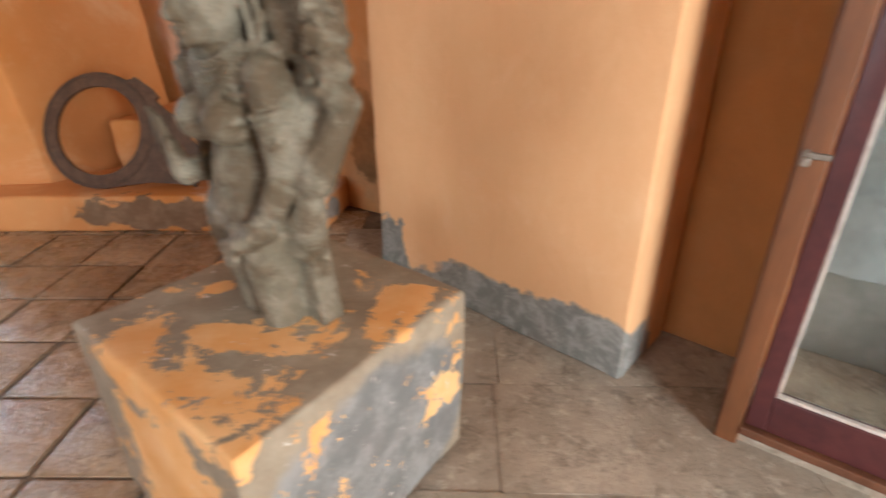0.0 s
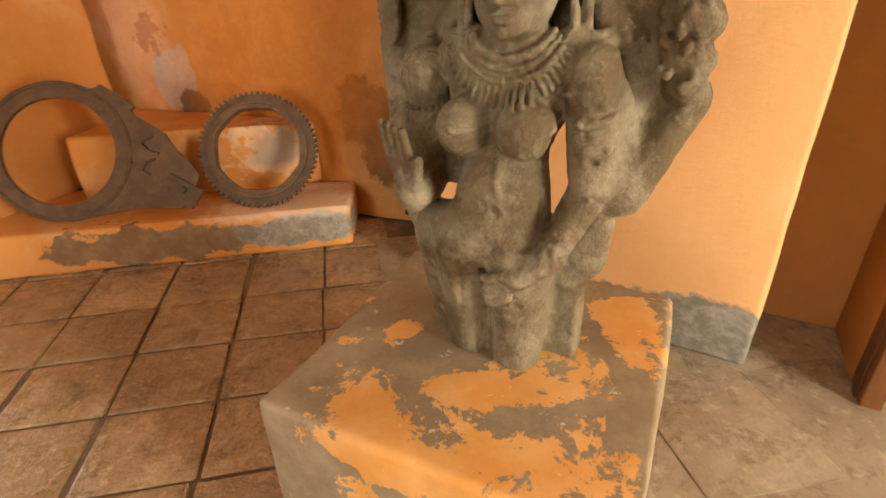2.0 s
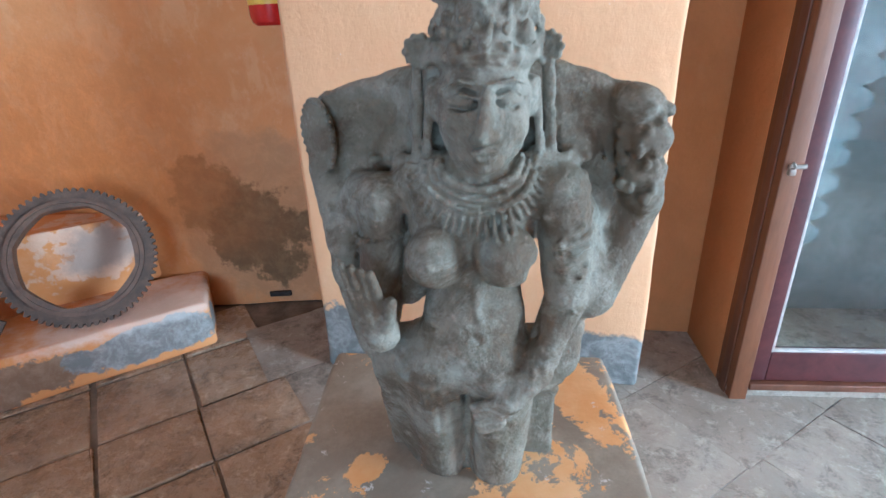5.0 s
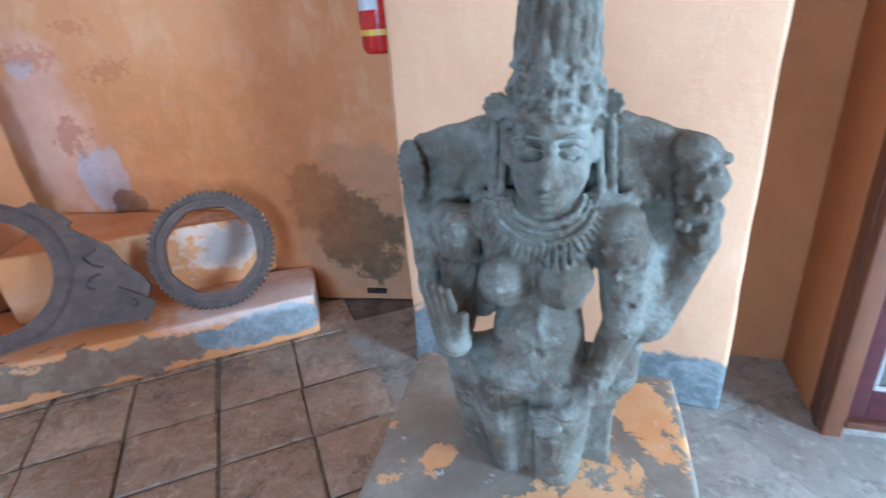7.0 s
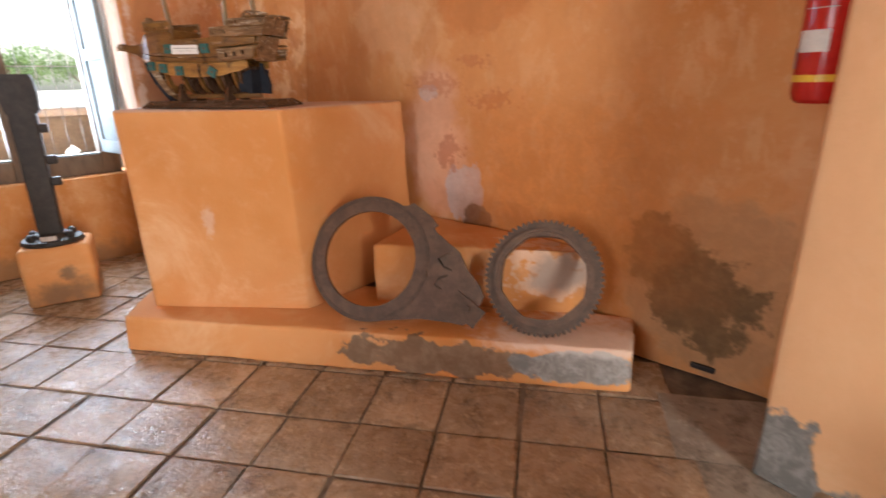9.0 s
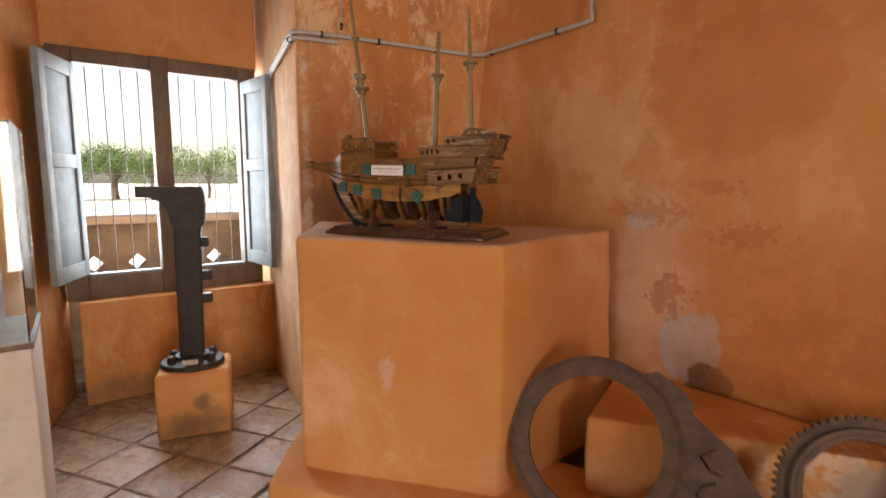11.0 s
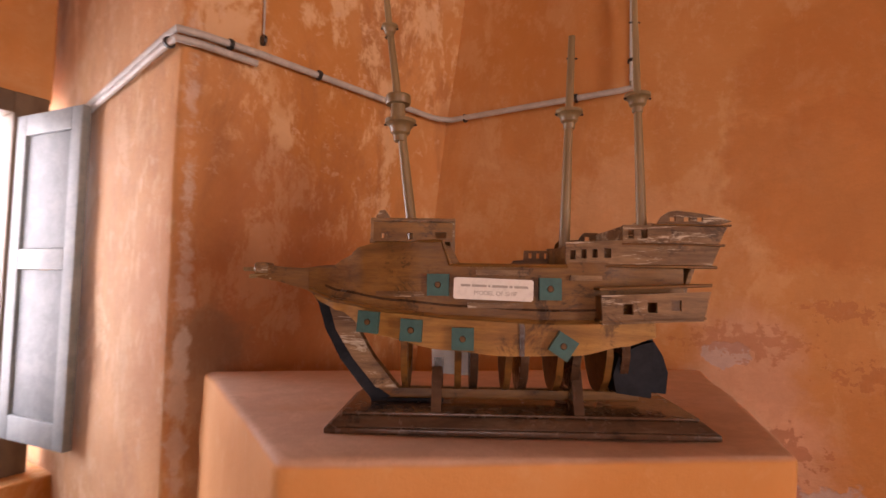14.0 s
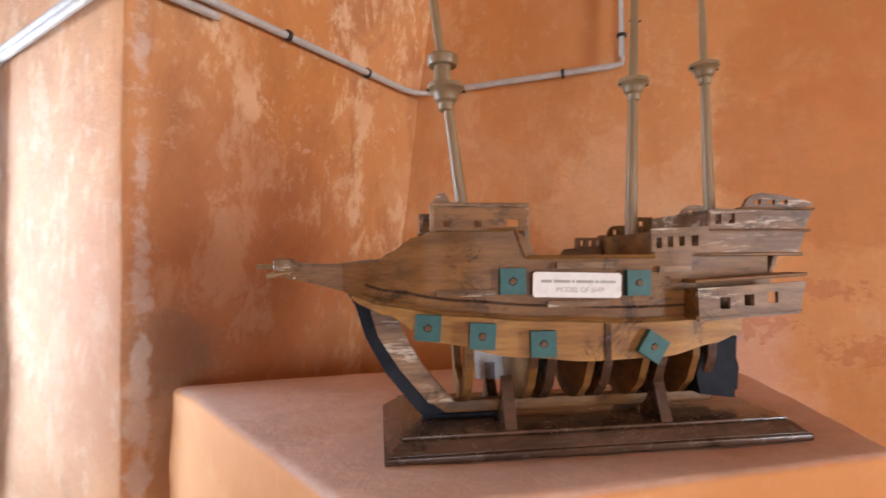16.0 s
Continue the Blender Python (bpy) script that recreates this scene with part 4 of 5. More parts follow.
part("shackle", tube([(0.010, -0.044, 0.852), (0.010, -0.044, 0.864), (0.016, -0.044, 0.870), (0.022, -0.044, 0.864), (0.022, -0.044, 0.852)], 0.003), steel, hasp)
# the reveal's darkness is shade carried by its colour
part("side_panel", block(0.0, 0.10, 0.0, 0.022, 0.42, 2.10, 0.003), wash_shaded_niche, door, "orange plastered reveal with its shade painted in")
part("mouldings", block(-0.006, 0.012, 0.0, -0.0005, 0.055, 2.10, 0.002), brown_wood, door)
plaster_in = plain("grey_plaster", (0.19, 0.19, 0.175), (0.27, 0.265, 0.25), 3, 0.8)
structure("wall_closet", moved(joined(block(0.03, 0.62, 0.0, 1.30, 0.66, 2.3), block(1.10, 0.1, 0.0, 1.14, 0.62, 2.3), block(0.022, 0.10, 2.12, 1.1, 0.62, 2.16)), DOOR), plaster_in, "grey plaster inside the closet behind the glass door")
# added sheet, standing for the scalloped form that shows in the door's glass
cloth = plain("grey_scallop", (0.11, 0.12, 0.12), (0.17, 0.18, 0.18), 8, 0.85)
scallops = []
for k in range(15):
    z = 0.42 + 0.10 * k
    scallops.append((0.30 + 0.012 * k, z))
    scallops.append((0.36 + 0.012 * k, z + 0.03))
    scallops.append((0.36 + 0.012 * k, z + 0.07))
tagged(part("scalloped_sheet", moved(plate([(0.02, 0.42)] + scallops + [(0.02, 1.92)], 0.015), DOOR @ pose(0.05, 0.40, 0.0)), cloth), "dark scalloped sheet added behind the glass door", "cloth")

# ---- window ----
frame_wood = plain("dark_window_wood", (0.13, 0.085, 0.055), (0.20, 0.135, 0.085), 8, 0.6, stretch=(1, 1, 0.25))
grey_paint = plain("grey_blue_paint", (0.195, 0.227, 0.234), (0.273, 0.299, 0.299), 9, 0.6, bump=0.25)
WIN = pose(-5.285, 3.445, 0.0, 0, 0, 57.3)
window = tagged(thing("window_1", WIN, "open wooden window with iron bars and grey shutters", "window"), kind="structure")
bar_steel = plain("grey_bar_steel", (0.20, 0.18, 0.16), (0.30, 0.27, 0.24), 30, 0.5, 0.3)
W, Z0, Z1 = 1.025, 0.875, 2.265
part("stile", block(-0.13, -0.03, 0.70, 0.0, 0.10, 2.36, 0.006), frame_wood, window)
part("stile", block(W, -0.03, 0.70, W + 0.13, 0.10, 2.36, 0.006), frame_wood, window)
part("mullion", block(0.445, -0.045, 0.70, 0.555, 0.10, 2.36, 0.006), frame_wood, window)
for x0, x1 in ((0.0, 0.445), (0.555, W)):
    part("bottom_rail", block(x0, -0.03, 0.70, x1, 0.10, Z0 - 0.014, 0.006), frame_wood, window)
    part("top_rail", block(x0, -0.03, Z1, x1, 0.10, 2.36, 0.006), frame_wood, window)
    part("ledge", block(x0, -0.02, Z0 - 0.014, x1, 0.06, Z0, 0.003), grey_paint, window)
    for k in range(4):
        x = x0 + (x1 - x0) * (k + 0.7) / 4.4
        part("bar", rod((x, 0.05, Z0), (x, 0.05, Z1), 0.0042, None, 8), bar_steel, window)
    part("cross_bar", block(x0, 0.045, 1.547, x1, 0.055, 1.555, 0.001), bar_steel, window)


def shutter(parent, m):
    """One leaf with two sunk panels, hinged at x = 0."""
    leaf = part("shutter", joined(block(0, 0, 0, 0.07, 0.035, 1.36, 0.003), block(0.38, 0, 0, 0.45, 0.035, 1.36, 0.003), block(0.07, 0, 0, 0.38, 0.035, 0.10, 0.003),
                block(0.07, 0, 0.70, 0.38, 0.035, 0.785, 0.003), block(0.07, 0, 1.27, 0.38, 0.035, 1.36, 0.003)), grey_paint, parent, "weathered grey-blue shutter")
    leaf.matrix_local = m
    for z0, z1 in ((0.10, 0.70), (0.785, 1.27)):
        part("shutter_panel", block(0.071, 0.012, z0 + 0.001, 0.379, 0.024, z1 - 0.001, 0.002), plain("shutter_panel_paint", (0.15, 0.175, 0.19), (0.21, 0.235, 0.245), 9, 0.6), leaf)
    return leaf


shutter(window, pose(W + 0.01, -0.045, 0.885, 0, 0, -83))
shutter(window, pose(-0.02, -0.045, 0.885, 0, 0, -112))

# ---- balcony and trees beyond the window ----
balcony_stone = plain("balcony_stone", (0.22, 0.18, 0.14), (0.32, 0.27, 0.21), 6, 0.85)
OUT = WIN @ pose(-2.0, 1.15, 0.0)
rail = thing("balustrade", OUT, "weathered balcony wall pierced with diamond holes", "balustrade")
holes = []
for k in range(15):
    for row, z in enumerate((0.62, 0.80)):
        x = 0.30 + 0.32 * k + 0.16 * row
        holes.append([(x - 0.075, z), (x, z - 0.075), (x + 0.075, z), (x, z + 0.075)])
part("pierced_panel", plate(rectangle(0, 0.0, 5.2, 1.14), 0.12, holes), balcony_stone, rail)
part("coping", block(-0.05, -0.19, 1.14, 5.25, 0.06, 1.21, 0.01), plain("pale_coping", (0.42, 0.38, 0.33), (0.55, 0.50, 0.45), 6, 0.8), rail)
structure("balcony_floor", moved(block(-3.2, 0.10, -0.25, 3.4, 1.5, -0.02, 0.0, 2.0), WIN), slab_mat, "stone balcony floor outside the window", "floor")
sand = plain("pale_sand", (0.60, 0.54, 0.44), (0.70, 0.64, 0.54), 0.2, 0.95)
structure("ground", moved(block(-900, 1.5, -2.2, 900, 2000, -2.0, 0.0, 400.0), WIN), sand, "pale sandy ground outside", "ground")
bark = plain("bark", (0.12, 0.085, 0.06), (0.18, 0.13, 0.09), 5, 0.9)
leaf_mat = plain("foliage", (0.060, 0.11, 0.025), (0.11, 0.17, 0.045), 0.7, 0.7)


def tree(name, seed):
    rng = random.Random(seed)
    root = thing(name, pose(0, 0, 0), "broad green tree on the sandy shore", "tree", "trees beyond the window")
    part("trunk", joined(tube([(0, 0, 0), (0.15, 0, 1.2), (0.05, 0.1, 2.6), (0.1, 0, 4.2)], 0.22, 8), *[rod((0.08, 0, 2.4), (rng.uniform(-2.2, 2.2), rng.uniform(-1.5, 1.5), rng.uniform(3.8, 5.2)), 0.11, 0.03, 6) for _ in range(6)]), bark, root)
    verts, faces = [], []
    for _ in range(34):
        c = Vector((rng.gauss(0, 1.7), rng.gauss(0, 1.4), 4.3 + rng.gauss(0, 0.85)))
        for _ in range(70):
            p = c + Vector((rng.gauss(0, 0.55), rng.gauss(0, 0.55), rng.gauss(0, 0.38)))
            a, b = Vector((rng.gauss(0, 1), rng.gauss(0, 1), rng.gauss(0, 1))).normalized() * 0.16, Vector((rng.gauss(0, 1), rng.gauss(0, 1), rng.gauss(0, 0.5))).normalized() * 0.08
            i = len(verts)
            verts += [p - a, p + b, p + a, p - b]
            faces.append((i, i + 1, i + 2, i + 3))
    data = bpy.data.meshes.new("crown")
    data.from_pydata(verts, [], faces)
    data.materials.append(leaf_mat)
    crown = new("crown", data)
    crown.parent = root
    return root


first = tree("tree", 1)
second = tree("tree", 2)
first.matrix_world = WIN @ pose(-6.0, 108, -2.0, 0, 0, 0) @ Matrix.Diagonal((1.7, 1.7, 1.7, 1))
second.matrix_world = WIN @ pose(6.5, 114, -2.0, 0, 0, 40) @ Matrix.Diagonal((1.7, 1.7, 1.7, 1))
rng = random.Random(5)
for k in range(30):
    copy_thing(first if k % 2 else second, WIN @ pose(-80 + 5.2 * k + rng.uniform(-2, 2), rng.uniform(100, 125), -2.0, 0, 0, rng.uniform(0, 360)))

# ---- iron post on its small block ----
dark_iron = plain("dark_iron", (0.020, 0.016, 0.014), (0.040, 0.032, 0.027), 14, 0.6, 0.2, 0.35)
spot = limewash("limewash_small", ((DARK_CEMENT, (0, 0, 0.08), (0.3, 0.3, 0.10), 0.4, 9.0, 0.7), (DARK_CEMENT, (0.05, -0.18, 0.22), (0.05, 0.1, 0.05), 0.6, 16.0, 0.7)), 0.5)
BLOCK = pose(-4.295, 3.385, 0.0, 0, 0, 42)
stand = part("small_pedestal", quad_block([(-0.20, -0.17), (0.20, -0.17), (0.20, 0.17), (-0.20, 0.17)], 0, 0.40, 0.03, 0.05, 0.012, 12.0), spot)
stand.matrix_world = BLOCK
tagged(stand, "small orange plastered block with a stained foot", "pedestal")
post = thing("iron_post", BLOCK @ pose(-0.010, 0, 0.398, 0, 0, 0) @ Matrix.Diagonal((0.86, 1, 1, 1)), "dark cast iron post with a hooked top", "iron post")
part("foot_ring", moved(lathe([(0.19, 0.0), (0.21, 0.012), (0.20, 0.035), (0.13, 0.045), (0.11, 0.07)], 20), Matrix.Diagonal((1.0, 0.82, 1, 1))), dark_iron, post)
for k in range(6):
    a = radians(30 + 60 * k)
    part("foot_bolt", moved(lathe([(0.028, 0), (0.028, 0.035), (0.016, 0.045)], 8), pose(0.145 * math.cos(a), 0.12 * math.sin(a), 0.035)), dark_iron, post)
part("tag", block(-0.05, -0.155, 0.045, 0.05, -0.145, 0.075, 0.002), bead_mat, post, "small pale paper tag")
part("shaft", quad_block([(-0.075, -0.06), (0.075, -0.06), (0.075, 0.06), (-0.075, 0.06)], 0.03, 0.86, 0.012, 0.06, 0.004, 2.0, top=[(-0.065, -0.05), (0.10, -0.05), (0.10, 0.05), (-0.065, 0.05)]), dark_iron, post)
part("hook", moved(plate([(-0.275, 1.075), (-0.275, 1.015), (-0.20, 1.012), (-0.13, 0.985), (-0.09, 0.92), (-0.075, 0.84), (0.11, 0.84), (0.125, 0.86), (0.135, 0.96), (0.13, 1.03), (0.115, 1.075)], 0.10), pose(0, 0.05, 0)), dark_iron, post)
for z, d in ((0.38, 0.045), (0.52, 0.05), (0.72, 0.04)):
    part("lug", block(0.075, -0.03, z, 0.075 + d + 0.03, 0.03, z + 0.055, 0.01), dark_iron, post)

# ---- showcase ----
case_paint = plain("cream_panel", (0.60, 0.53, 0.46), (0.68, 0.62, 0.55), 2, 0.6)
case = thing("showcase", pose(-3.95, 2.325, 0.0, 0, 0, 57), "cream museum showcase with a glass top", "showcase")
part("cabinet", block(-1.15, 0.0, 0.0, 0.0, 0.55, 0.86, 0.006), case_paint, case)
part("edge_strip", block(-1.16, -0.008, 0.861, 0.008, 0.558, 0.885, 0.003), frame_wood, case)
for b in ((-0.006, 0.0, 0.886, 0.0, 0.55, 1.72), (-1.15, 0.0, 0.886, -0.0065, 0.006, 1.72), (-1.15, 0.544, 0.886, -0.0065, 0.55, 1.72), (-1.15, 0.0065, 1.714, -0.0065, 0.5435, 1.72)):
    part("glass_pane", block(*b, 0.0), glass, case).visible_shadow = False
tagged(part("dark_exhibit", moved(block(-0.62, 0.10, 0.886, -0.10, 0.42, 1.22, 0.03, 0.06, 0.012), case.matrix_world), maroon), "dark object inside the showcase", "exhibit")

# ---- fire extinguisher ----
red = plain("red_enamel", (0.42, 0.012, 0.010), (0.50, 0.02, 0.014), 20, 0.22, bump=0.05)
yellow = plain("yellow_band", (0.70, 0.42, 0.03), (0.75, 0.48, 0.05), 20, 0.4)
silver = plain("silver_label", (0.62, 0.60, 0.56), (0.7, 0.68, 0.64), 30, 0.4)
navy = plain("blue_label", (0.03, 0.03, 0.10), (0.05, 0.05, 0.14), 30, 0.4)
black = plain("black_plastic", (0.02, 0.02, 0.02), (0.035, 0.035, 0.035), 30, 0.45)
EXT = pose(-0.235, 2.540, 1.290, 0, 0, -35)
bottle = thing("fire_extinguisher", EXT, "red fire extinguisher with yellow band hung on the wall", "fire extinguisher")
R = 0.073
part("cylinder", lathe([(0.02, 0.014), (0.055, 0.0), (R - 0.006, 0.010), (R, 0.03), (R, 0.42), (R - 0.008, 0.455), (0.05, 0.485), (0.03, 0.50), (0.03, 0.52)], 32), red, bottle)
part("band", lathe([(R + 0.001, 0.062), (R + 0.001, 0.082)], 32, False), yellow, bottle)


def wrap(a0, a1, z0, z1, r):
    bm = bmesh.new()
    n = 10
    lo = [bm.verts.new((r * math.cos(radians(a0 + (a1 - a0) * i / n)), r * math.sin(radians(a0 + (a1 - a0) * i / n)), z0)) for i in range(n + 1)]
    hi = [bm.verts.new((v.co.x, v.co.y, z1)) for v in lo]
    for i in range(n):
        bm.faces.new((lo[i], lo[i + 1], hi[i + 1], hi[i]))
    return bm


part("silver_label", wrap(215, 285, 0.145, 0.205, R + 0.001), silver, bottle)
part("blue_label", wrap(190, 216, 0.10, 0.158, R + 0.0015), navy, bottle)
part("silver_label", wrap(262, 300, 0.30, 0.318, R + 0.001), silver, bottle)
part("red_line", wrap(225, 290, 0.262, 0.264, R + 0.001), silver, bottle)
part("valve", joined(lathe([(0.022, 0.52), (0.022, 0.56), (0.012, 0.565), (0.012, 0.58)], 12), block(-0.015, -0.09, 0.57, 0.015, 0.03, 0.585, 0.004)), black, bottle)
part("bracket", block(-0.03, R, 0.30, 0.03, R + 0.11, 0.34, 0.003), black, bottle)

# ---- conduits ----
pvc = plain("grey_conduit", (0.45, 0.43, 0.40), (0.56, 0.54, 0.50), 20, 0.5)


def conduit(label, points, clips, r=0.0125):
    root = thing("conduit", pose(*points[0]), label, "conduit", "conduits")
    base = root.matrix_world.inverted()
    part("pipe", moved(tube(points, r, 10), base), pvc, root)
    for p, q in clips:
        p, q = Vector(p), Vector(q)
        d = (q - p).normalized() * 0.006
        part("clip", moved(rod(p - d, p + d, 0.019, None, 10), base), black, root)
    return root


kx, ky = -2.865, 4.475
conduit("grey plastic conduit fixed along the wall", [(-4.60, 4.435, 2.235), (-3.760, 3.702, 2.345), (-3.708, 3.660, 2.352), (-3.645, 3.703, 2.352), (-3.50, 3.832, 2.350), (-2.90, 4.386, 2.320), (-2.855, 4.41, 2.318), (-2.80, 4.415, 2.318), (-2.125, 4.060, 2.345), (-2.095, 4.045, 2.350), (-2.093, 4.043, 2.375), (-2.093, 4.043, 3.65)],
        [((-3.58, 3.761, 2.350), (-3.52, 3.833, 2.350)), ((-3.33, 3.985, 2.342), (-3.2, 4.14, 2.335)), ((-3.06, 4.243, 2.328), (-2.93, 4.385, 2.32)), ((-2.74, 4.392, 2.32), (-2.125, 4.060, 2.345)), ((-2.29, 4.149, 2.338), (-2.125, 4.060, 2.345)), ((-2.093, 4.043, 2.46), (-2.093, 4.043, 2.9))])
conduit("second grey conduit below the first", [(-4.60, 4.43, 2.205), (-3.765, 3.698, 2.312), (-3.708, 3.654, 2.318), (-3.645, 3.700, 2.318), (-3.51, 3.822, 2.312)], [((-3.745, 3.684, 2.315), (-3.655, 3.62, 2.32))])
conduit("thin cable hanging down the wall", [(-3.50, 3.85, 2.40), (-3.50, 3.85, 3.66)], [((-3.50, 3.85, 2.41), (-3.43, 3.91, 2.41))], 0.004)
tagged(part("drain_slot", moved(block(-0.055, -0.012, -0.014, 0.055, 0.004, 0.014, 0.006), pose(-0.280, 3.060, 0.060, 0, 0, -29.7)), dark_iron), "dark drain slot low in the stained wall", "drain")
tagged(part("wall_bracket", moved(block(-0.012, -0.05, 0.0, 0.012, 0.02, 0.16, 0.004), pose(-3.575, 3.80, 2.70, 0, 0, 42)), frame_wood), "short dark wooden bracket high on the wall", "bracket")

# ---- ship model ----
def aged_wood(name, base, second, scale, roughness, stretch, flakes=0.0):
    """Varnished wood with grain along x, dark stains and, where worn, pale flakes."""
    n = Nodes(name, roughness)
    n.shader.inputs["Specular IOR Level"].default_value = 0.3
    colour = n.mix(n.ramp(n.noise(scale, 7, 0.72, 0.5, stretch), 0.34, 0.68), base, second)
    colour = n.mix(n.math("MULTIPLY", n.ramp(n.noise(scale * 7, 5, 0.7, 0, stretch), 0.45, 0.72), 0.4), colour, tuple(0.5 * c for c in base))
    colour = n.mix(n.math("MULTIPLY", n.ramp(n.noise(11, 8, 0.78, 0.6, shift=(2, 6, 1)), 0.53, 0.63), 0.75), colour, tuple(0.28 * c for c in base))
    if flakes:
        colour = n.mix(n.math("MULTIPLY", n.ramp(n.noise(24, 8, 0.8, 0.5, stretch, shift=(7, 3, 9)), 0.55, 0.60), flakes), colour, (0.52, 0.43, 0.32))
    height = n.math("ADD", n.noise(scale * 2, 7, 0.75, 0, stretch), n.math("MULTIPLY", n.noise(scale * 10, 4, 0.7, 0, stretch), 0.4))
    return n.finish(colour, height, 0.35, 0.004, n.math("ADD", n.math("MULTIPLY", n.noise(18, 5, 0.7), 0.4), roughness - 0.2))


ALONG = (0.25, 1, 2.0)
ship_wood = aged_wood("brown_ship_wood", (0.110, 0.044, 0.010), (0.25, 0.118, 0.029), 9, 0.42, ALONG, 0.04)
pale_wood = aged_wood("ochre_ship_wood", (0.23, 0.100, 0.023), (0.49, 0.25, 0.060), 7, 0.5, ALONG)
worn_wood = aged_wood("worn_ship_wood", (0.105, 0.050, 0.020), (0.30, 0.175, 0.085), 12, 0.38, ALONG, 0.9)
dark_wood = aged_wood("dark_ship_wood", (0.050, 0.024, 0.013), (0.105, 0.054, 0.030), 9, 0.24, (0.3, 1, 1), 0.05)
dark_wood.node_tree.nodes["Principled BSDF"].inputs["Specular IOR Level"].default_value = 0.5
mast_wood = plain("mast_wood", (0.20, 0.125, 0.055), (0.30, 0.205, 0.10), 14, 0.42, stretch=(1, 1, 0.15))
navy_paint = plain("dark_blue_paint", (0.010, 0.012, 0.017), (0.022, 0.025, 0.032), 16, 0.7)
navy_paint.node_tree.nodes["Principled BSDF"].inputs["Specular IOR Level"].default_value = 0.15
green_paint = plain("green_port_paint", (0.018, 0.085, 0.080), (0.030, 0.120, 0.110), 20, 0.55)
card = plain("white_card", (0.74, 0.71, 0.66), (0.78, 0.76, 0.72), 12, 0.7)
ink = plain("grey_ink", (0.36, 0.33, 0.30), (0.42, 0.39, 0.35), 30, 0.8)
string_mat = plain("pale_string", (0.50, 0.42, 0.28), (0.6, 0.5, 0.35), 40, 0.9)
SHIP = pose(-2.712, 3.143, 1.274, 0, 0, -2.8)


def along(table, x):
    """A value read off rows of (x, value), gliding between them."""
    xs = [r[0] for r in table]
    i = max(0, min(len(xs) - 2, sum(v <= x for v in xs) - 1))
    f = min(1, max(0, (x - xs[i]) / (xs[i + 1] - xs[i])))
    f = f * f * (3 - 2 * f)
    return table[i][1] * (1 - f) + table[i + 1][1] * f


BREADTH = [(-0.440, 0.0175), (-0.405, 0.024), (-0.37, 0.046), (-0.30, 0.080), (-0.20, 0.100), (-0.05, 0.110), (0.12, 0.108), (0.24, 0.095), (0.34, 0.086), (0.43, 0.082)]
LOW = [(-0.44, 0.262), (-0.41, 0.240), (-0.369, 0.225), (-0.284, 0.180), (-0.15, 0.156), (-0.027, 0.147), (0.10, 0.150), (0.20, 0.168), (0.26, 0.185)]
WALE = [(-0.44, 0.268), (-0.415, 0.256), (-0.36, 0.243), (-0.25, 0.228), (-0.12, 0.219), (0.05, 0.213), (0.18, 0.216), (0.26, 0.224), (0.33, 0.232)]
SHEER = [(-0.44, 0.311), (-0.415, 0.312), (-0.385, 0.314), (-0.355, 0.332), (-0.32, 0.355), (-0.285, 0.364), (-0.14, 0.364), (-0.132, 0.318), (0.08, 0.318), (0.09, 0.328), (0.32, 0.330)]


def strake(x0, x1, low, high, side, thick=0.007, inset=0.0, flare=0.0, steps=40):
    """A curved side board between two heights, bent to the hull's plan; side -1 is its front."""
    bm, rows = bmesh.new(), []
    for i in range(steps + 1):
        x = x0 + (x1 - x0) * i / steps
        zl, zh, b = low(x), high(x), along(BREADTH, x)
        row = []
        for out in (0.0, thick):
            for z in (zl, zh):
                lean = flare * (z - zl) - inset
                row.append(bm.verts.new((x, side * (b + lean - out), z)))
        rows.append(row)
    for p, q in zip(rows, rows[1:]):
        for a, b in ((0, 1), (1, 3), (3, 2), (2, 0)):
            bm.faces.new((p[a], p[b], q[b], q[a]))
    for r in (rows[0], rows[-1]):
        bm.faces.new((r[0], r[1], r[3], r[2]))
    return bm


def ledge(x0, x1, z, side, r=0.0045, out=0.004):
    n = 24
    return tube([(x0 + (x1 - x0) * i / n, side * (along(BREADTH, x0 + (x1 - x0) * i / n) + out), z(x0 + (x1 - x0) * i / n) if callable(z) else z) for i in range(n + 1)], r, 6)


def gallery_board(outline, windows, y, side):
    """A pierced board standing along the ship."""
    holes = [rectangle(a, b, a + w, b + h) for a, b, w, h in windows]
    return moved(plate(outline, 0.007, holes), pose(0, y + (0.0 if side < 0 else 0.007), 0))


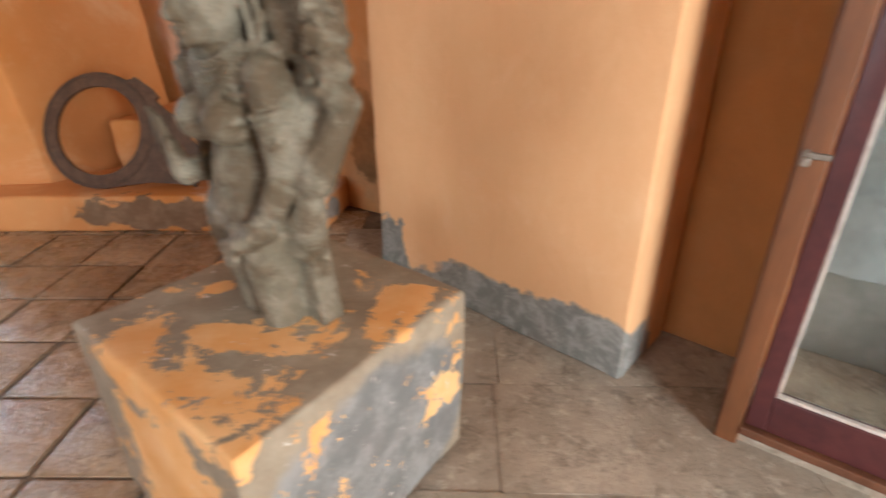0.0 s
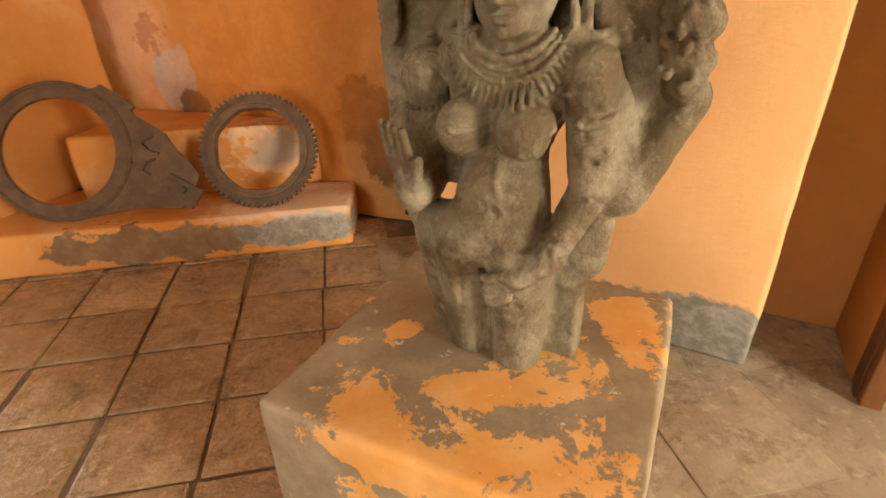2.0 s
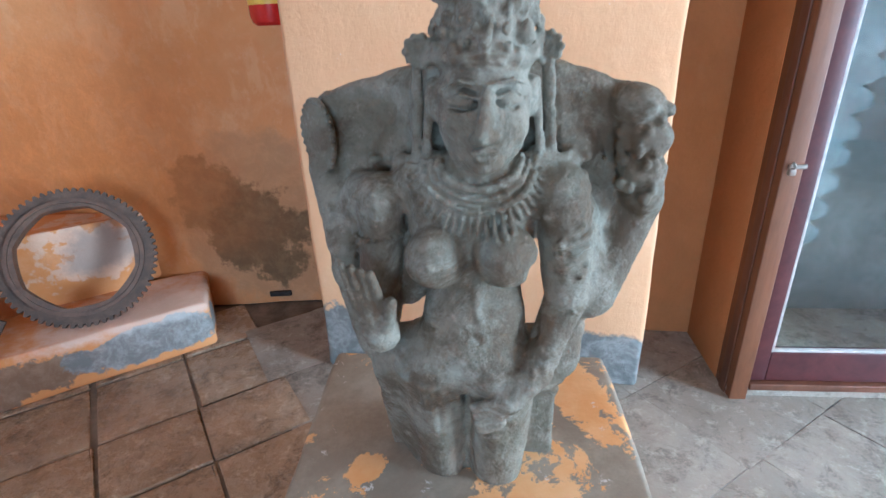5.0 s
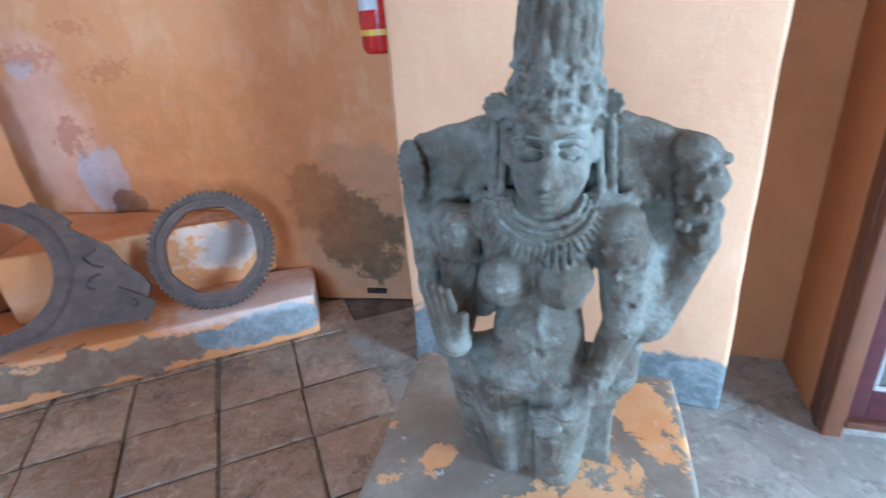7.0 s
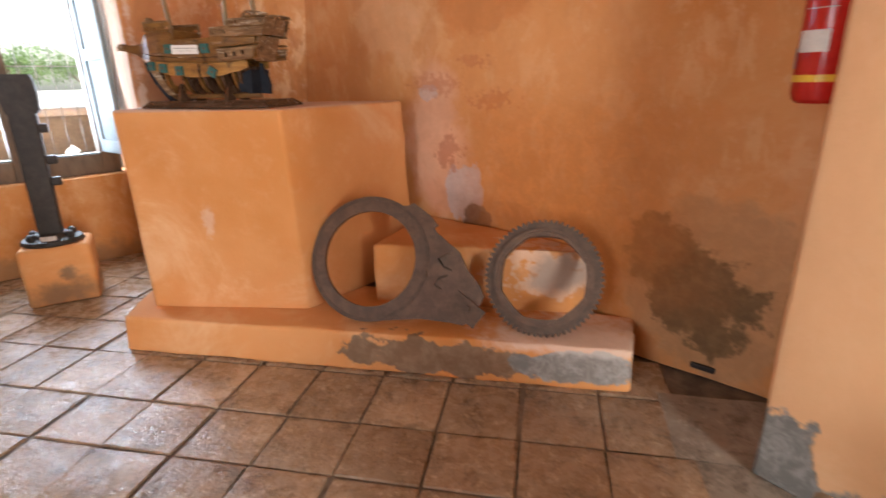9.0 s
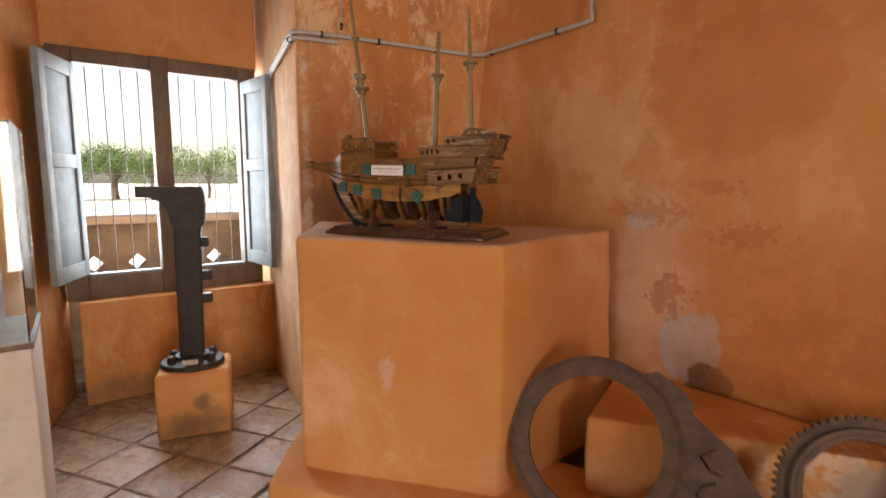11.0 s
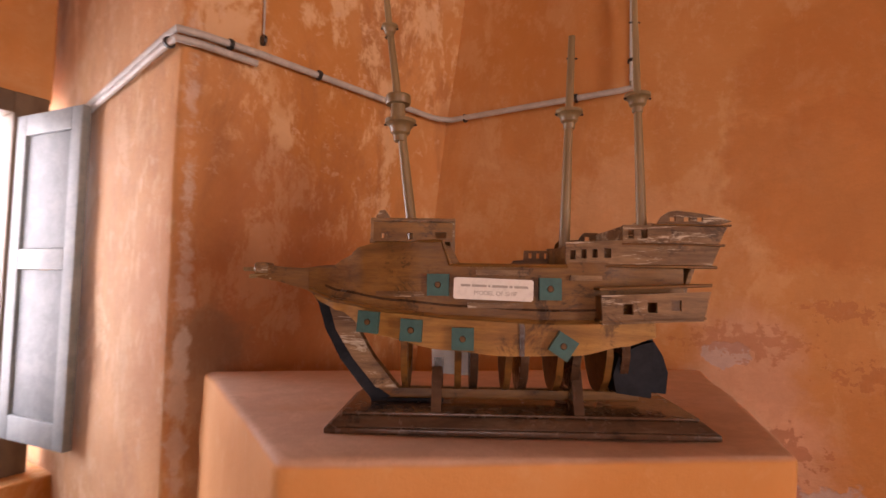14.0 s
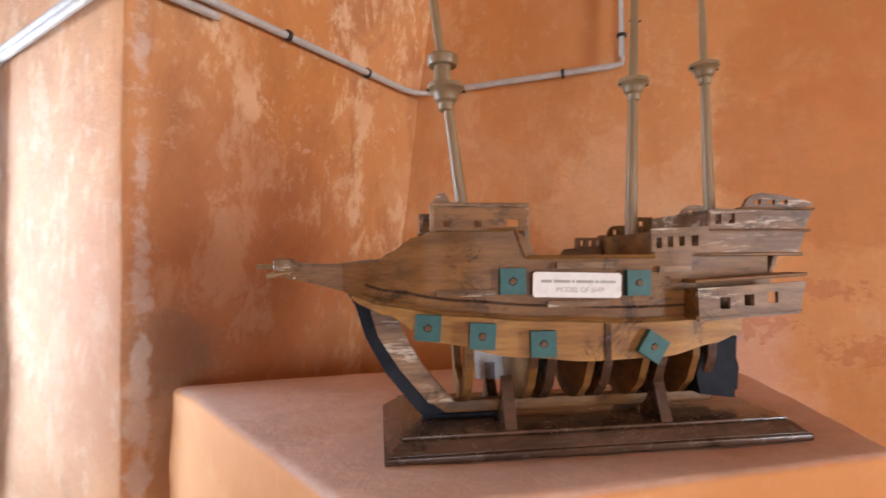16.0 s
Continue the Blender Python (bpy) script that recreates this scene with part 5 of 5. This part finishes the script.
def ship():
    root = thing("model_ship", SHIP, "old wooden model ship with three masts on a dark base", "model ship")
    part("base_foot", quad_block([(-0.372, -0.126), (0.366, -0.126), (0.374, 0.185), (-0.368, 0.190)], 0.0, 0.012, 0.003, 0.1), dark_wood, root)
    part("base_moulding", quad_block([(-0.369, -0.123), (0.363, -0.123), (0.371, 0.182), (-0.365, 0.187)], 0.0122, 0.030, 0.003, 0.1, top=[(-0.347, -0.104), (0.341, -0.104), (0.349, 0.160), (-0.343, 0.165)]), dark_wood, root)
    part("base_board", quad_block([(-0.343, -0.100), (0.337, -0.100), (0.345, 0.156), (-0.339, 0.161)], 0.0302, 0.036, 0.002, 0.1), dark_wood, root, "dark dusty base board")
    for x in (-0.163, 0.112):
        for side in (-1, 1):
            curve = [(side * 0.022, 0.046), (side * 0.040, 0.060), (side * 0.058, 0.086), (side * 0.060, 0.118), (side * 0.068, 0.108), (side * 0.080, 0.072), (side * 0.095, 0.036), (side * 0.022, 0.036)]
            part("cradle", moved(plate(curve, 0.020), pose(x - 0.01, 0, 0, 0, 0, 90)), dark_wood, root)
    # keel and stem
    part("keel", block(-0.300, -0.010, 0.044, 0.255, 0.010, 0.066, 0.003, 0.1), ship_wood, root)
    part("shoe", block(-0.302, -0.012, 0.036, -0.150, 0.012, 0.0435, 0.002, 0.1), navy_paint, root)
    outer = [(-0.300, 0.040), (-0.325, 0.068), (-0.368, 0.122), (-0.402, 0.185), (-0.418, 0.238), (-0.440, 0.272)]
    inner = [(-0.395, 0.270), (-0.392, 0.235), (-0.378, 0.185), (-0.340, 0.125), (-0.290, 0.066), (-0.260, 0.046)]
    part("stem", moved(plate(outer + inner, 0.024), pose(0, 0.012, 0)), navy_paint, root)
    part("stem_liner", moved(plate([(-0.394, 0.234), (-0.379, 0.184), (-0.341, 0.124), (-0.291, 0.065), (-0.245, 0.065), (-0.300, 0.130), (-0.335, 0.190), (-0.345, 0.225)], 0.032), pose(0, 0.016, 0)), worn_wood, root)
    # frames under the open hull
    for k, x in enumerate((-0.235, -0.128, -0.030, 0.070, 0.165)):
        top, b = along(LOW, x) + 0.03, along(BREADTH, x) - 0.010
        shape = [(-b, top), (-b * 0.97, 0.145), (-b * 0.75, 0.100), (-b * 0.42, 0.072), (-0.012, 0.064), (0.012, 0.064), (b * 0.42, 0.072), (b * 0.75, 0.100), (b * 0.97, 0.145), (b, top)]
        inner_edge = [(b * 0.72, top), (b * 0.66, 0.150), (b * 0.45, 0.115), (0.0, 0.098), (-b * 0.45, 0.115), (-b * 0.66, 0.150), (-b * 0.72, top)]
        part("rib", moved(plate(shape + (inner_edge if k == 0 else []), 0.013), pose(x, 0, 0, 0, 0, 90)), ship_wood, root)
        if k:
            low_shape = [(y * 0.985, z - 0.002) for y, z in shape]
            part("bulkhead", moved(plate(low_shape, 0.016), pose(x + 0.030, 0, 0.002, 0, 0, 90)), dark_wood, root)
    # sides
    for side in (-1, 1):
        part("lower_planking", strake(-0.425, 0.258, lambda x: along(LOW, x), lambda x: along(WALE, x) - 0.001, side), pale_wood, root, "ochre lower planks")
        part("upper_planking", strake(-0.439, 0.315, lambda x: along(WALE, x), lambda x: along(SHEER, x), side, flare=0.02), ship_wood, root)
        part("wale", ledge(-0.436, 0.26, lambda x: along(WALE, x), side, 0.005, 0.003), ship_wood, root)
        part("seam", ledge(-0.40, 0.20, lambda x: along(WALE, x) + 0.022, side, 0.0025, 0.001), dark_wood, root)
        part("rail", ledge(-0.30, 0.085, lambda x: 0.320 if x > -0.14 else 0.366, side, 0.004, 0.002), ship_wood, root)
        for x0, x1, z in ((-0.285, -0.19, 0.262), (-0.105, 0.0, 0.243), (-0.09, 0.01, 0.306), (0.09, 0.15, 0.298)):
            part("batten", strake(x0, x1, lambda x: z - 0.005, lambda x: z + 0.005, side, 0.005, inset=-0.009, steps=8), worn_wood, root)
        part("butt_strap", strake(-0.006, 0.004, lambda x: along(LOW, x), lambda x: along(WALE, x) - 0.006, side, 0.004, inset=-0.0035, steps=2), dark_wood, root)
        # forecastle
        y = side * 0.098
        part("forecastle_side", gallery_board(rectangle(-0.290, 0.364, -0.136, 0.402), [(-0.275, 0.370, 0.012, 0.010), (-0.225, 0.369, 0.012, 0.011), (-0.170, 0.371, 0.022, 0.012)], y, side), ship_wood, root)
        for b in ((-0.296, 0.362, -0.288, 0.408), (-0.140, 0.318, -0.131, 0.406)):
            part("forecastle_post", block(b[0], y - 0.006, b[1], b[2], y + 0.006, b[3], 0.001), worn_wood, root)
        part("forecastle_rail", block(-0.296, y - 0.007, 0.4025, -0.131, y + 0.007, 0.410, 0.002), worn_wood, root)
        # quarterdeck, poop and their mouldings
        y = side * 0.099
        part("quarterdeck_side", gallery_board([(0.083, 0.326), (0.362, 0.326), (0.378, 0.362), (0.200, 0.365), (0.190, 0.372), (0.083, 0.367)], [(0.092, 0.334, 0.010, 0.018), (0.113, 0.336, 0.010, 0.018), (0.134, 0.338, 0.010, 0.016), (0.157, 0.338, 0.013, 0.018)], y, side), worn_wood, root)
        part("moulding", block(0.083, y - 0.008, 0.3195, 0.372, y + 0.008, 0.3255, 0.002), ship_wood, root)
        part("poop_side", gallery_board([(0.193, 0.3675), (0.376, 0.3675), (0.392, 0.400), (0.193, 0.402)], [(0.203, 0.376, 0.011, 0.017), (0.228, 0.377, 0.012, 0.017)], y, side), worn_wood, root)
        part("moulding", block(0.190, y - 0.008, 0.362 + 0.0005, 0.388, y + 0.008, 0.3672, 0.002), ship_wood, root)
        top = [(0.262, 0.4065), (0.385, 0.4065)] + [(0.300 + 0.105 * (1 - k / 6) ** 0.8, 0.412 + 0.020 * (k / 6) ** 0.7) for k in range(7)] + [(0.285, 0.430), (0.270, 0.420)]
        part("taffrail", gallery_board(top, [(0.285, 0.411, 0.012, 0.009), (0.313, 0.411, 0.012, 0.009), (0.338, 0.411, 0.012, 0.009)], side * 0.092, side), worn_wood, root)
        part("moulding", block(0.255, side * 0.092 - 0.008, 0.4025, 0.405, side * 0.092 + 0.008, 0.4062, 0.002), ship_wood, root)
        # stepped rail
        steps_up = [(-0.010, 0.3205), (0.20, 0.3205), (0.20, 0.405), (0.168, 0.405), (0.160, 0.396), (0.155, 0.388), (0.110, 0.386), (0.102, 0.378), (0.098, 0.362), (0.030, 0.362), (0.028, 0.340), (0.005, 0.338)]
        if side > 0:
            part("stepped_rail", gallery_board(steps_up, [(0.040, 0.344, 0.008, 0.012), (0.058, 0.344, 0.008, 0.012), (0.076, 0.344, 0.008, 0.012), (0.112, 0.366, 0.009, 0.012), (0.170, 0.386, 0.011, 0.010)], 0.092, side), ship_wood, root)
        # side galleries near the stern
        box = part("side_gallery", gallery_board([(0.142, 0.212), (0.326, 0.222), (0.340, 0.276), (0.140, 0.266)], [(0.180, 0.232, 0.018, 0.019), (0.224, 0.236, 0.018, 0.019), (0.268, 0.240, 0.018, 0.019)], side * 0.138, side), worn_wood, root)
        part("gallery_end", block(0.1405, min(side * 0.137, side * 0.098), 0.214, 0.1475, max(side * 0.137, side * 0.098), 0.265, 0.001), ship_wood, root)
        for z0, dx in ((0.208, -0.008), (0.268, 0.004)):
            strip = block(0.136, min(side * 0.145, side * 0.095), 0, 0.340 + dx, max(side * 0.145, side * 0.095), 0.006, 0.002)
            part("gallery_ledge", moved(strip, pose(0, 0, z0, 0, -2.8, 0)), ship_wood, root)
    # decks, stern and beak
    for x0, x1, z, w in ((-0.29, -0.14, 0.368, 0.090), (-0.135, 0.083, 0.298, 0.100), (0.09, 0.20, 0.330, 0.094), (0.20, 0.37, 0.368, 0.092)):
        part("deck", block(x0, -w, z - 0.004, x1, w, z, 0.001, 0.1), ship_wood, root)
    part("break_bulkhead", block(0.086, -0.094, 0.299, 0.092, 0.094, 0.3625, 0.001, 0.1), ship_wood, root)
    part("break_bulkhead", block(0.194, -0.092, 0.331, 0.200, 0.092, 0.401, 0.001, 0.1), worn_wood, root)
    part("break_bulkhead", block(-0.142, -0.092, 0.299, -0.136, 0.092, 0.3635, 0.001, 0.1), ship_wood, root)
    part("transom", quad_block([(0.290, -0.088), (0.300, -0.088), (0.300, 0.088), (0.290, 0.088)], 0.215, 0.325, 0.002, 0.05, top=[(0.330, -0.088), (0.340, -0.088), (0.340, 0.088), (0.330, 0.088)]), worn_wood, root)
    part("upper_transom", quad_block([(0.352, -0.09), (0.360, -0.09), (0.360, 0.09), (0.352, 0.09)], 0.328, 0.400, 0.002, 0.05, top=[(0.376, -0.09), (0.384, -0.09), (0.384, 0.09), (0.376, 0.09)]), worn_wood, root)
    beak = [(-0.370, 0.236), (-0.43, 0.262), (-0.50, 0.281), (-0.552, 0.291), (-0.556, 0.306), (-0.535, 0.318), (-0.50, 0.313), (-0.45, 0.312), (-0.405, 0.318), (-0.370, 0.320)]
    part("beak", moved(plate(beak, 0.034), pose(0, 0.017, 0)), ship_wood, root)
    part("beak_head", block(-0.556, -0.020, 0.300, -0.526, 0.020, 0.322, 0.005, 0.02, 0.002), worn_wood, root)
    part("bowsprit", rod((-0.52, 0.006, 0.309), (-0.588, 0.008, 0.308), 0.0055, 0.0045, 8), mast_wood, root)
    part("bowsprit", rod((-0.52, -0.012, 0.299), (-0.566, -0.014, 0.292), 0.0050, 0.0045, 8), mast_wood, root)
    part("lashing", tube([(-0.527 + 0.006 * math.cos(k), -0.018 + 0.036 * (k % 2), 0.288 + 0.0035 * k) for k in range(10)], 0.0018, 5), string_mat, root)
    part("cathead", moved(plate([(-0.012, 0.0), (0.012, 0.0), (0.013, 0.030), (0.004, 0.044), (-0.006, 0.042), (-0.013, 0.030)], 0.030), pose(-0.275, -0.060, 0.384)), worn_wood, root)
    # stern post, rudder
    part("stern_panel", moved(plate([(0.188, 0.075), (0.255, 0.066), (0.262, 0.176), (0.232, 0.168), (0.195, 0.150), (0.182, 0.110)], 0.150), pose(0, 0.075, 0)), navy_paint, root)
    part("rudder", moved(plate([(0.262, 0.066), (0.310, 0.062), (0.315, 0.105), (0.305, 0.140), (0.285, 0.172), (0.281, 0.205), (0.268, 0.205)], 0.020), pose(0, 0.010, 0)), navy_paint, root)
    part("paper_scrap", moved(plate([(-0.040, 0.0), (0.046, -0.002), (0.040, 0.058), (-0.046, 0.062)], 0.001), pose(-0.140, 0.105, 0.075, -14, 0, -12)), card, root, "white paper under the hull")
    # gun ports
    for side in (-1, 1):
        for x, z, turn in ((-0.162, 0.281, 0), (0.051, 0.276, 0), (-0.298, 0.206, 4), (-0.212, 0.193, 3), (-0.113, 0.179, 0), (0.076, 0.169, 33)):
            b = along(BREADTH, x)
            slope = math.degrees(math.atan2(along(BREADTH, x + 0.02) - along(BREADTH, x - 0.02), 0.04))
            port = part("port_lid", plate(rectangle(-0.021, -0.021, 0.021, 0.021), 0.012, [circle(0, 0, 0.0065, 12)]), green_paint, root)
            port.matrix_local = pose(x, side * (b + 0.001), z, 0, turn, 0 if side < 0 else 180) @ pose(0, 0, 0, 0, 0, -slope if side < 0 else slope)
            gun = part("gun", moved(rod((0, -0.004, 0), (0, -0.0135, 0), 0.0055, 0.0055, 10), pose(0, 0, 0)), ship_wood, port)
    # name card
    label = part("name_card", plate([(x, z) for x, z in ((-0.072, -0.0205), (0.072, -0.0205), (0.0755, -0.017), (0.0755, 0.017), (0.072, 0.0205), (-0.072, 0.0205), (-0.0755, 0.017), (-0.0755, -0.017))], 0.002), card, root, "white card with faint printed words")
    label.matrix_local = pose(-0.057, -0.121, 0.274, 0, 1.5, 0)
    x = -0.062
    for w in (0.018, 0.028, 0.004, 0.030, 0.006, 0.026):
        part("print", block(x, -0.0026, 0.0035, x + w, -0.0019, 0.0080, 0.0), ink, label)
        x += w + 0.003
    text = bpy.data.curves.new("words", "FONT")
    text.body, text.size, text.align_x = "MODEL OF SHIP", 0.0115, "CENTER"
    holder = new("words", text)
    data = bpy.data.meshes.new_from_object(holder.evaluated_get(bpy.context.evaluated_depsgraph_get()))
    bpy.data.objects.remove(holder)
    data.materials.append(ink)
    words = new("words", data)
    words.parent = label
    words.matrix_local = pose(0.004, -0.0024, -0.0115, 90, 0, 0)
    # masts
    top_cup = [(0.011, -0.040), (0.014, -0.038), (0.015, -0.026), (0.021, -0.020), (0.023, -0.010), (0.028, -0.004), (0.034, 0.0), (0.034, 0.008), (0.026, 0.010), (0.011, 0.011)]
    for foot, head, r0, r1, cups in (((-0.210, 0.0, 0.30), (-0.308, 0.0, 1.045), 0.0125, 0.0055, ((0.629, 1.0), (0.845, 0.55))), ((0.100, 0.0, 0.29), (0.119, 0.0, 0.828), 0.0125, 0.0075, ((0.655, 0.85),)), ((0.268, 0.0, 0.36), (0.252, -0.01, 0.905), 0.0115, 0.0060, ((0.690, 0.82),))):
        p, q = Vector(foot), Vector(head)
        mast = part("mast", rod(p, q, r0, r1, 12), mast_wood, root)
        for z, size in cups:
            c = p.lerp(q, (z - p.z) / (q.z - p.z))
            part("mast_top", moved(lathe([(r * size if r > 0.012 else r, h * size) for r, h in top_cup], 20), pose(*c)), mast_wood, mast)
            part("pin", rod((c.x - 0.036 * size, c.y, c.z - 0.002), (c.x + 0.036 * size, c.y, c.z - 0.002), 0.002, None, 6), dark_iron, mast)
        if foot[0] < -0.2:
            c = p.lerp(q, (0.675 - p.z) / (q.z - p.z))
            part("mast_cap", moved(lathe([(0.012, -0.036), (0.016, -0.034), (0.016, -0.004), (0.026, -0.003), (0.028, 0.002), (0.028, 0.014), (0.026, 0.017), (0.010, 0.018)], 18), pose(*c)), mast_wood, mast)
        part("pin", rod((q.x - 0.012, q.y, q.z - 0.05), (q.x + 0.012, q.y, q.z - 0.05), 0.0018, None, 6), dark_iron, mast)
    return root


ship()

# ---- floor tiles and slabs ----
def piece(name, sx, sy, seed):
    bm = rounded(sx, sy, 0.03, 0.006 if name == "tile" else 0.003, 1.0)
    moved(bm, Matrix.Translation((0, 0, -0.03)))
    rng = random.Random(seed)
    for v in bm.verts:
        if v.co.z > -0.02:
            v.co.x += rng.uniform(-0.004, 0.004)
            v.co.y += rng.uniform(-0.004, 0.004)
    return bm


def lay(name, material, variants, m):
    ob = new(name, variants)
    ob.parent = floor
    ob.matrix_local = m
    return ob


rng = random.Random(11)
TILES = pose(-1.432, 2.437, 0.0, 0, 0, 1.5)
row_edges = [0.0, 0.375, 0.72, 1.06, 1.40, 1.74, 2.08]
row_edges = [-0.31 * k for k in range(9, 0, -1)] + row_edges
meshes = {}
for j, (v0, v1) in enumerate(zip(row_edges, row_edges[1:])):
    for i in range(-12, 4):
        u0 = 0.335 * i + rng.uniform(-0.008, 0.008)
        c = TILES @ Vector((u0 + 0.17, (v0 + v1) / 2, 0))
        if c.x > -0.50 - 0.1 * max(0, c.y - 2.2) or c.x < -5.7 or c.y < -0.1 or (c.y > 3.15 and c.x > -3.4):
            continue
        key = (round(v1 - v0, 3), rng.randrange(4))
        if key not in meshes:
            meshes[key] = mesh_of("tile", piece("tile", 0.335 - 0.015, key[0] - 0.015, len(meshes)), tile_mat)
        lay("tile", tile_mat, meshes[key], TILES @ pose(u0 + 0.009, v0 + 0.009, rng.uniform(-0.003, 0.002), rng.uniform(-0.25, 0.25), rng.uniform(-0.25, 0.25), rng.uniform(-0.4, 0.4)))

rows = [-1.9, -1.42, -0.95, -0.48, -0.02, 0.42, 0.82, 1.195, 1.62, 2.05, 2.46, 2.90]
for j, (v0, v1) in enumerate(zip(rows, rows[1:])):
    u = -0.50 - 0.1 * max(0, v0 - 2.2) + (0.0 if j % 2 else 0.02)
    while u < 2.9:
        w = rng.choice((0.36, 0.40, 0.46)) if u > -0.2 else 0.33
        if j == 6 and u < 0.70 < u + w:
            w = 0.70 - u
        if w > 0.12:
            lay("slab", slab_mat, mesh_of("slab", piece("slab", w - 0.003, v1 - v0 - 0.003, 100 + j * 20 + int(u * 10)), slab_mat), pose(u + 0.0025, v0 + 0.0025, rng.uniform(-0.003, 0.001), rng.uniform(-0.15, 0.15), rng.uniform(-0.15, 0.15), rng.uniform(-0.3, 0.3)))
        u += w
